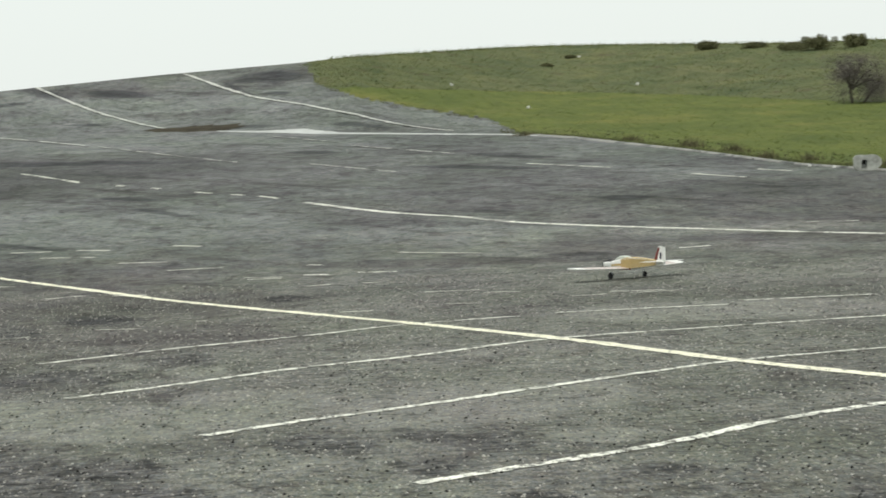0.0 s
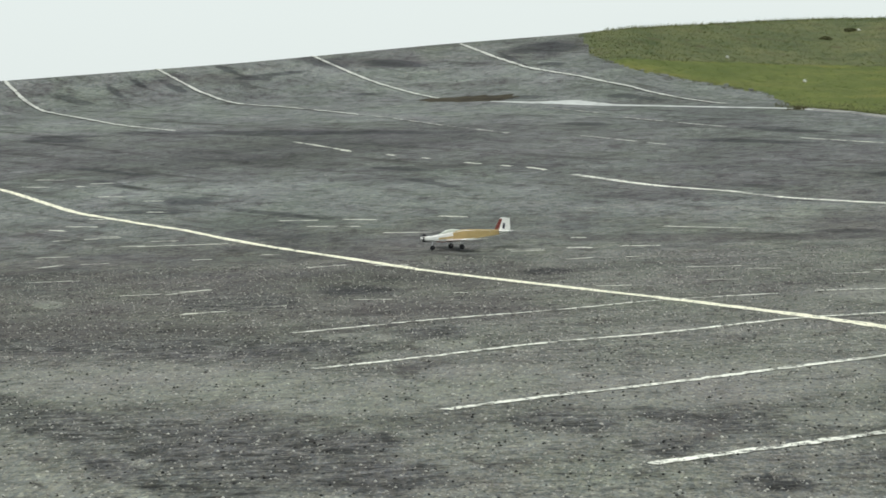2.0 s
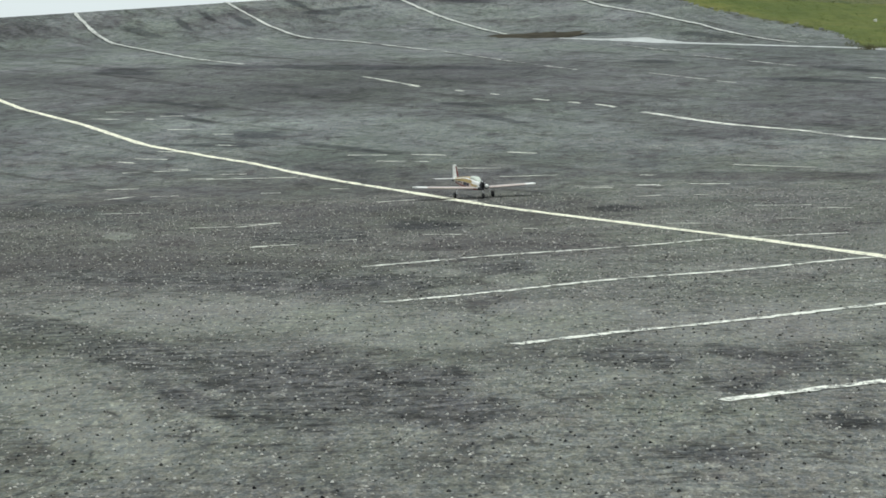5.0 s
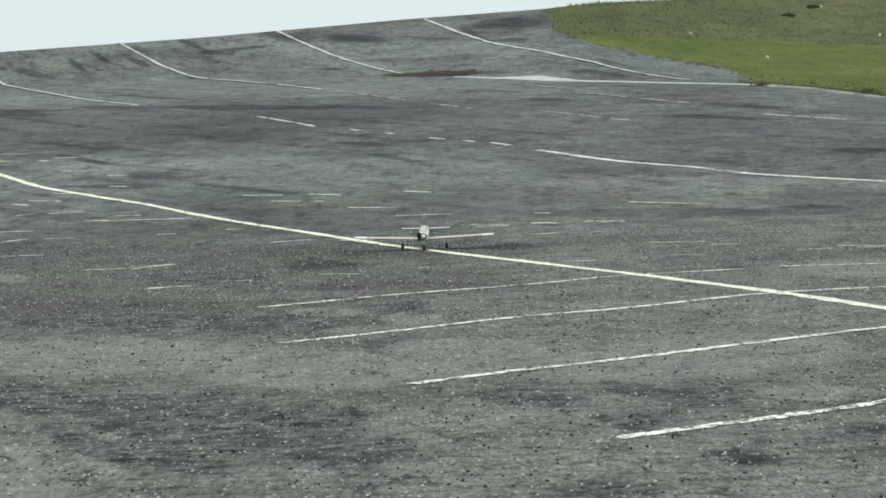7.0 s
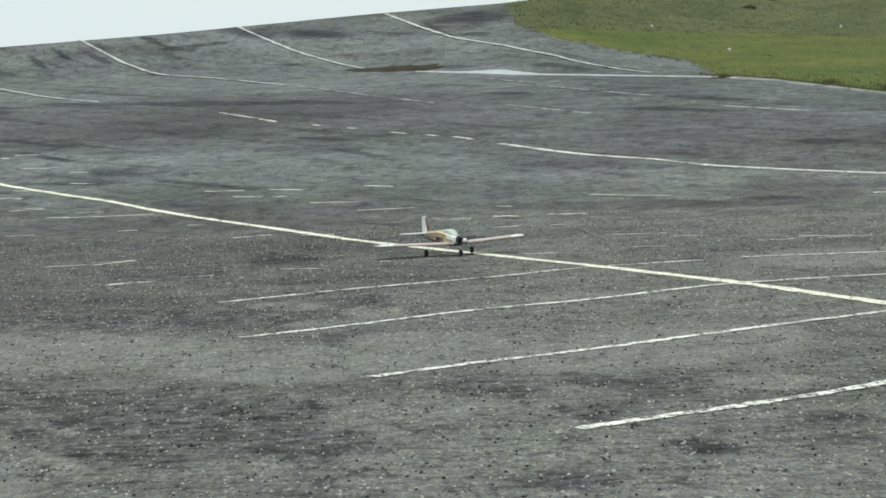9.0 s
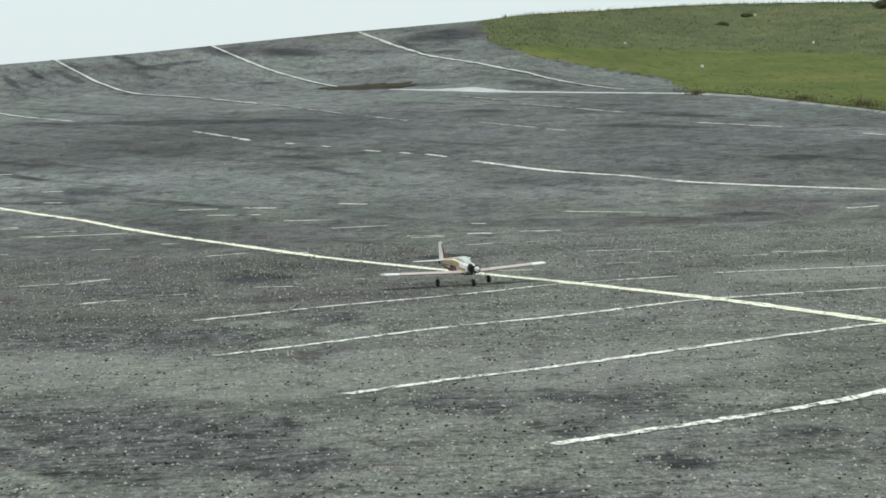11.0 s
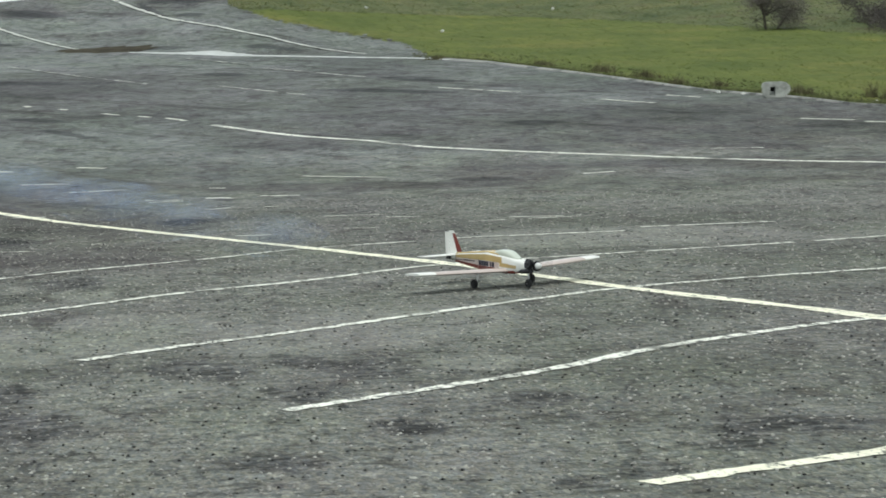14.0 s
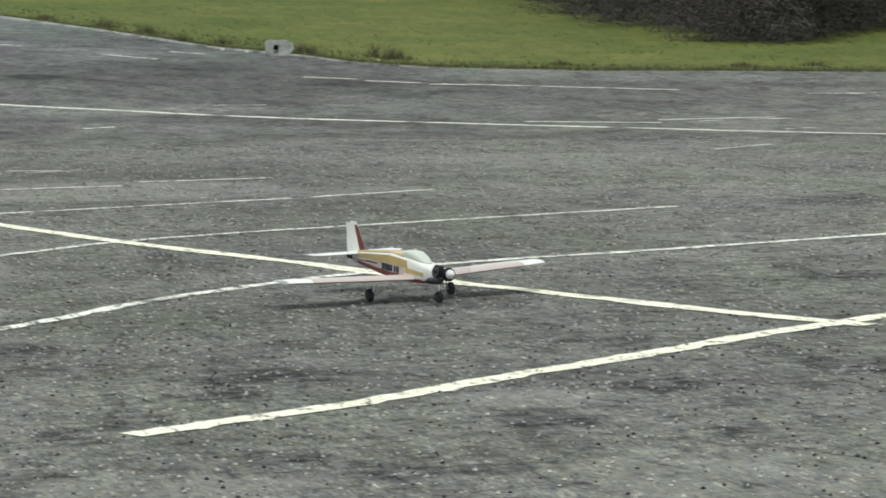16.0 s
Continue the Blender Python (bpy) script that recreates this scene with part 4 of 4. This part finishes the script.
def scrub_tree():
    """A small bare tree: a forked leaning trunk, limbs, and a haze of fine twigs, dense to the ground on one side."""
    rng = np.random.RandomState(11)
    thing = tagged(new("scrub_tree"), "small bare grey scrub tree standing on the hillside", "tree")
    bm = bmesh.new()
    fork = Vector((-.06, 0, .42))
    rod(bm, (0, 0, -.1), fork, .045, .032, 8)
    tips = []
    for a, out, top in ((200, .55, .95), (170, .35, 1.2), (90, .25, 1.3), (20, .35, 1.22), (-10, .65, 1.05), (250, .5, .8), (300, .4, 1.1), (5, .85, .7)):
        q = Vector((math.cos(radians(a)) * out, math.sin(radians(a)) * out * .7, top))
        elbow = fork.lerp(q, .5) + Vector((rng.normal(0, .05), rng.normal(0, .05), .06))
        rod(bm, fork, elbow, .026, .017, 6)
        rod(bm, elbow, q, .017, .006, 6)
        tips += [elbow, q]
    for a, out, top in ((0, .6, .5), (15, .9, .55), (-20, .75, .6), (160, .3, .3)):
        q = Vector((math.cos(radians(a)) * out, math.sin(radians(a)) * out, top))
        rod(bm, (.25 * math.cos(radians(a)), 0, -.05), q, .016, .006, 6)
        tips.append(q)
    twigs = []
    for c in tips:
        for _ in range(9):
            d = Vector((rng.normal(0, .2), rng.normal(0, .16), rng.normal(.06, .12)))
            rod(bm, c, c + d, .006, .002, 4)
            twigs.append(np.array(c + d))
    part("branchwork", bm, BARK, thing, "forked grey trunk and limbs", smooth=False)
    pts = np.concatenate([t + rng.normal(0, 1, (62, 3)) * (.14, .14, .11) for t in twigs] + [rng.normal(0, 1, (3800, 3)) * (.27, .25, .17) + (.62, 0, .36)])
    pts = pts[(pts[:, 2] > .03) & (pts[:, 2] < 1.42)]
    v, f = leafy(pts, (.02, .05), 12, .13)
    crown = new("crown", from_arrays("crown", v, f, SCRUB_LEAF))
    crown.parent = thing
    return thing


put(scrub_tree(), 19.0, 77.5)
for k, (x, y, w, h) in enumerate(((15.6, 108.6, .35, .1), (20.2, 104.6, .7, .26), (23.0, 98.5, 1.0, .38), (24.2, 97.9, .7, .40), (22.2, 99.6, .7, .2), (14.0, 104.0, .3, .08), (21.6, 102.6, .6, .18))):
    put(bush("low_bush", 30 + k, w, h, 4200, LOW_LEAF, (.018, .045), "low brown bush in the hill grass"), x, y)
kinds = [bush("thorn_bush", 50 + k, w, h, 15000, BUSH_LEAF, (.012, .034), "dense dark thorn bush at the meadow's end") for k, (w, h) in enumerate(((2.1, 2.2), (2.4, 2.6), (2.0, 1.9)))]
rng = random.Random(4)
spots = []
for az, r in ((16.55, 79), (16.95, 78), (17.6, 77.5), (18.5, 77), (19.4, 74.5), (20.3, 68), (20.9, 64.6), (21.7, 62.4), (22.5, 60.4), (23.2, 57.2), (23.8, 56.4), (24.3, 56.0), (24.9, 57.6), (25.6, 59.6), (26.4, 61), (27.3, 62)):
    spots += [(az + rng.uniform(-.1, .1), r), (az + rng.uniform(-.5, .5), r + 2.2 + rng.uniform(0, .8)), (az + rng.uniform(-.5, .5), r + 4.6 + rng.uniform(0, 1))]
for k, (az, r) in enumerate(spots):
    x, y = r * math.sin(radians(az)), r * math.cos(radians(az))
    deep = float(np.interp(az, [16.3, 17.5, 19], [1.5, 1.0, .4]))  # the thicket's end is low, half hidden by the rise
    if k < 3:
        kinds[k].matrix_basis = pose(x, y, height(x, y) - deep, 0, 0, rng.uniform(0, 360))
        tagged(kinds[k], group="thorn thicket")
    else:
        copy_thing(kinds[k % 3], pose(x, y, height(x, y) - deep, 0, 0, rng.uniform(0, 360)))


# ---- block with a square hole at the verge, and litter ----
CONCRETE = plain("weathered_concrete", (.43, .44, .40), .9, 0, .25, 7, .4)
HOLE_SHADE = plain("hole_shade", (.03, .032, .028), .9)
RUBBLE = plain("grey_rubble", (.26, .27, .25), .9, 0, .2, 9, .3)


def holed_block():
    """A pale rounded block, wider than tall, pierced by a square hole."""
    bm = bmesh.new()
    seg, outer, inner = 32, [], []
    for k in range(seg):
        a = 2 * math.pi * k / seg
        c, s = math.cos(a), math.sin(a)
        p = 2.9
        rr = (abs(c) ** p + abs(s) ** p) ** (-1 / p)
        lump = 1 + .05 * math.sin(3 * a + .6) + .035 * math.sin(5 * a + 2)
        outer.append((.245 * rr * c * lump, .155 * rr * s * lump + .15 + .014 * c))
        q = max(abs(c), abs(s))
        inner.append((.048 * c / q - .055, .075 * s / q + .125))
    loops = []
    for ring, ys in ((outer, (-.09, .09)), (inner, (-.09, .09))):
        for yy in ys:
            loops.append([bm.verts.new((x, yy, z)) for x, z in ring])
    of, ob_, if_, ib = loops
    for i in range(seg):
        j = (i + 1) % seg
        bm.faces.new((of[i], of[j], ob_[j], ob_[i]))
        bm.faces.new((if_[j], if_[i], ib[i], ib[j]))
        bm.faces.new((of[j], of[i], if_[i], if_[j]))
        bm.faces.new((ob_[i], ob_[j], ib[j], ib[i]))
    bmesh.ops.bevel(bm, geom=[e for e in bm.edges if e.calc_face_angle(0) > 1], offset=.015, segments=2, affect="EDGES")
    thing = tagged(new("concrete_block"), "pale rounded concrete block with a square hole", "concrete block")
    part("body", bm, CONCRETE, thing)
    # slab behind the hole, the shade in there put into its near-black colour
    bm = bmesh.new()
    box(bm, (-.055, .06, .125), (.1, .02, .154))
    part("shade_slab", bm, HOLE_SHADE, thing, "near-black slab painted as the shade inside the hole", smooth=False)
    bm = bmesh.new()
    box(bm, (-.055, -.015, .085), (.092, .09, .066), pose(0, 0, 0, 6, 3, 0))
    bmesh.ops.bevel(bm, geom=bm.edges[:], offset=.014, segments=2, affect="EDGES")
    part("rubble", bm, RUBBLE, thing, "grey rubble lying in the hole")
    thing.matrix_basis = pose(12.3, 49.6, height(12.3, 49.6) - .02, 0, 4, -8)


holed_block()
SCRAP = plain("white_scrap", (.72, .72, .68), .6)
for k, (x, y) in enumerate(((15.88, 108.4), (9.1, 91.2), (15.4, 92.3), (11.63, 51.2), (11.95, 50.6), (13.6, 47.6), (10.4, 82.0))):
    bm = bmesh.new()
    box(bm, (0, 0, .035), (.1, .06, .07), pose(0, 0, 0, 12, 20, 40 * k))
    bmesh.ops.subdivide_edges(bm, edges=bm.edges, cuts=1)
    for v in bm.verts:
        v.co += Vector((noise.noise(v.co * 30 + Vector((k, 0, 0))), noise.noise(v.co * 31), noise.noise(v.co * 33))) * .02
    ob = part("litter", bm, SCRAP, None, "small crumpled white scrap lying in the grass")
    tagged(ob, category="litter", group="litter in the grass")
    ob.location = (x, y, height(x, y))
    ob.scale = (1, 1, 1) if y > 60 else (.5, .5, .5)


# ---- exhaust smoke in a few thin drifting wisps ----
SMOKE, n_, l_, b_ = material("blue_smoke", 1.0)
b_.inputs["Base Color"].default_value = (.36, .46, .66, 1)
b_.inputs["Specular IOR Level"].default_value = 0.0
fac = ramp(n_, l_, noise_tex(n_, l_, coords(n_, l_), 2.6, 4, .6), [(0.34, grey(0)), (0.74, grey(.12))])
l_.new(fac, b_.inputs["Alpha"])
WISPS = []
for k, (t0, w) in enumerate(((11.2, .34), (11.55, .40), (11.9, .46), (12.25, .40), (12.65, .34), (13.15, .30))):
    bm = bmesh.new()
    for shell in (1.0, .72, .42):
        made = bmesh.ops.create_icosphere(bm, subdivisions=3, radius=1)
        for v in made["verts"]:
            d = shell * (1 + .4 * noise.noise(v.co * 1.6 + Vector((k * 3.1, shell * 2, 0))))
            v.co = Vector((v.co.x * w * 1.35, v.co.y * w * .6, v.co.z * .17)) * d
    bmesh.ops.delete(bm, geom=[v for v in bm.verts if v.co.y > .02], context="VERTS")
    ob = part("smoke_wisp", bm, SMOKE, None, "thin bluish wisp of exhaust smoke over the asphalt")
    tagged(ob, category="smoke", group="exhaust smoke", kind="thing")
    ob.visible_shadow = False
    WISPS.append((ob, t0))


# ---- motion ----
TAXI = [  # seconds, place between the main wheels, heading, lean to the right
    (0.0, 4.877, 31.131, 116.7, 0.0),
    (0.5, 3.623, 33.129, 131.5, 0.0),
    (1.0, 2.305, 34.709, 145.0, 0.0),
    (1.5, 1.065, 35.466, 168.0, 0.0),
    (2.0, 0.055, 35.478, 197.0, 0.0),
    (2.5, -0.626, 35.720, 224.0, 0.0),
    (3.0, -1.111, 35.507, 244.0, 0.0),
    (3.2, -1.220, 35.300, 251.0, 0.0),
    (4.2, -1.000, 34.200, 285.0, 0.0),
    (5.5, -0.266, 32.668, 291.6, 0.0),
    (6.0, -0.030, 31.958, 277.8, 0.0),
    (6.5, 0.078, 31.301, 268.3, 0.0),
    (7.0, 0.078, 30.367, 268.4, 0.0),
    (7.5, 0.093, 29.643, 274.9, 0.0),
    (8.0, 0.228, 28.793, 289.8, 0.0),
    (8.5, 0.473, 28.065, 294.8, 0.6),
    (9.0, 0.681, 27.457, 289.4, 1.2),
    (11.5, 1.121, 24.448, 284.5, 1.1),
    (12.0, 1.377, 23.678, 287.2, 1.1),
    (12.5, 1.706, 22.644, 289.6, 1.1),
    (13.0, 2.024, 21.674, 292.6, 1.0),
    (13.5, 2.408, 20.485, 293.3, 1.0),
    (14.0, 2.836, 19.243, 295.2, 1.0),
    (14.5, 3.314, 17.898, 293.9, 1.0),
    (15.0, 3.757, 16.686, 290.2, 0.9),
    (15.5, 4.039, 15.405, 283.5, 0.9),
    (16.0, 4.242, 13.995, 281.3, 0.9),
]


def motions():
    rows = []
    for t, x, y, h, lean in TAXI:
        a = radians(h)
        dx, dy = math.cos(a), math.sin(a)
        pitch = math.degrees(math.atan2(height(x + dx * .3, y + dy * .3) - height(x, y), .3))
        rows.append((t, pose(x, y, height(x, y) + .006, lean, -pitch, h)))
    walk(MOVERS["plane"], rows)
    walk(MOVERS["propeller"], [(k * .1, pose(.446, 0, .156, (k * 77) % 360, 0, 0)) for k in range(161)])
    for hub, at in MOVERS["wheels"]:
        walk(hub, [(k * .2, pose(*at, 0, (k * 71) % 360, 0)) for k in range(81)])
    # wisps leave the silencer and drift off down wind
    for ob, t0 in WISPS:
        ts, xs, ys = [r[0] for r in TAXI], [r[1] for r in TAXI], [r[2] for r in TAXI]
        x0, y0 = float(np.interp(t0, ts, xs)) - .1, float(np.interp(t0, ts, ys)) + .1
        z0 = height(x0, y0)
        rows = [(0, pose(x0, y0, z0 - 1, 0, 0, 20)), (t0 - .2, pose(x0, y0, z0 - 1, 0, 0, 20)), (t0, pose(x0 - .1, y0, z0 + .12, 0, 0, 15))]
        t = t0 + .5
        while t < 16:
            x, y = x0 - .1 - .62 * (t - t0), y0 + .6 * (t - t0)
            rows.append((t, pose(x, y, height(x, y) + .12 + .19 * (t - t0), 0, 0, 15 - 4 * (t - t0))))
            t += .5
        x, y = x0 - .1 - .62 * (16 - t0), y0 + .6 * (16 - t0)
        rows.append((16, pose(x, y, height(x, y) + .12 + .19 * (16 - t0), 0, 0, 15 - 4 * (16 - t0))))
        walk(ob, rows)


motions()
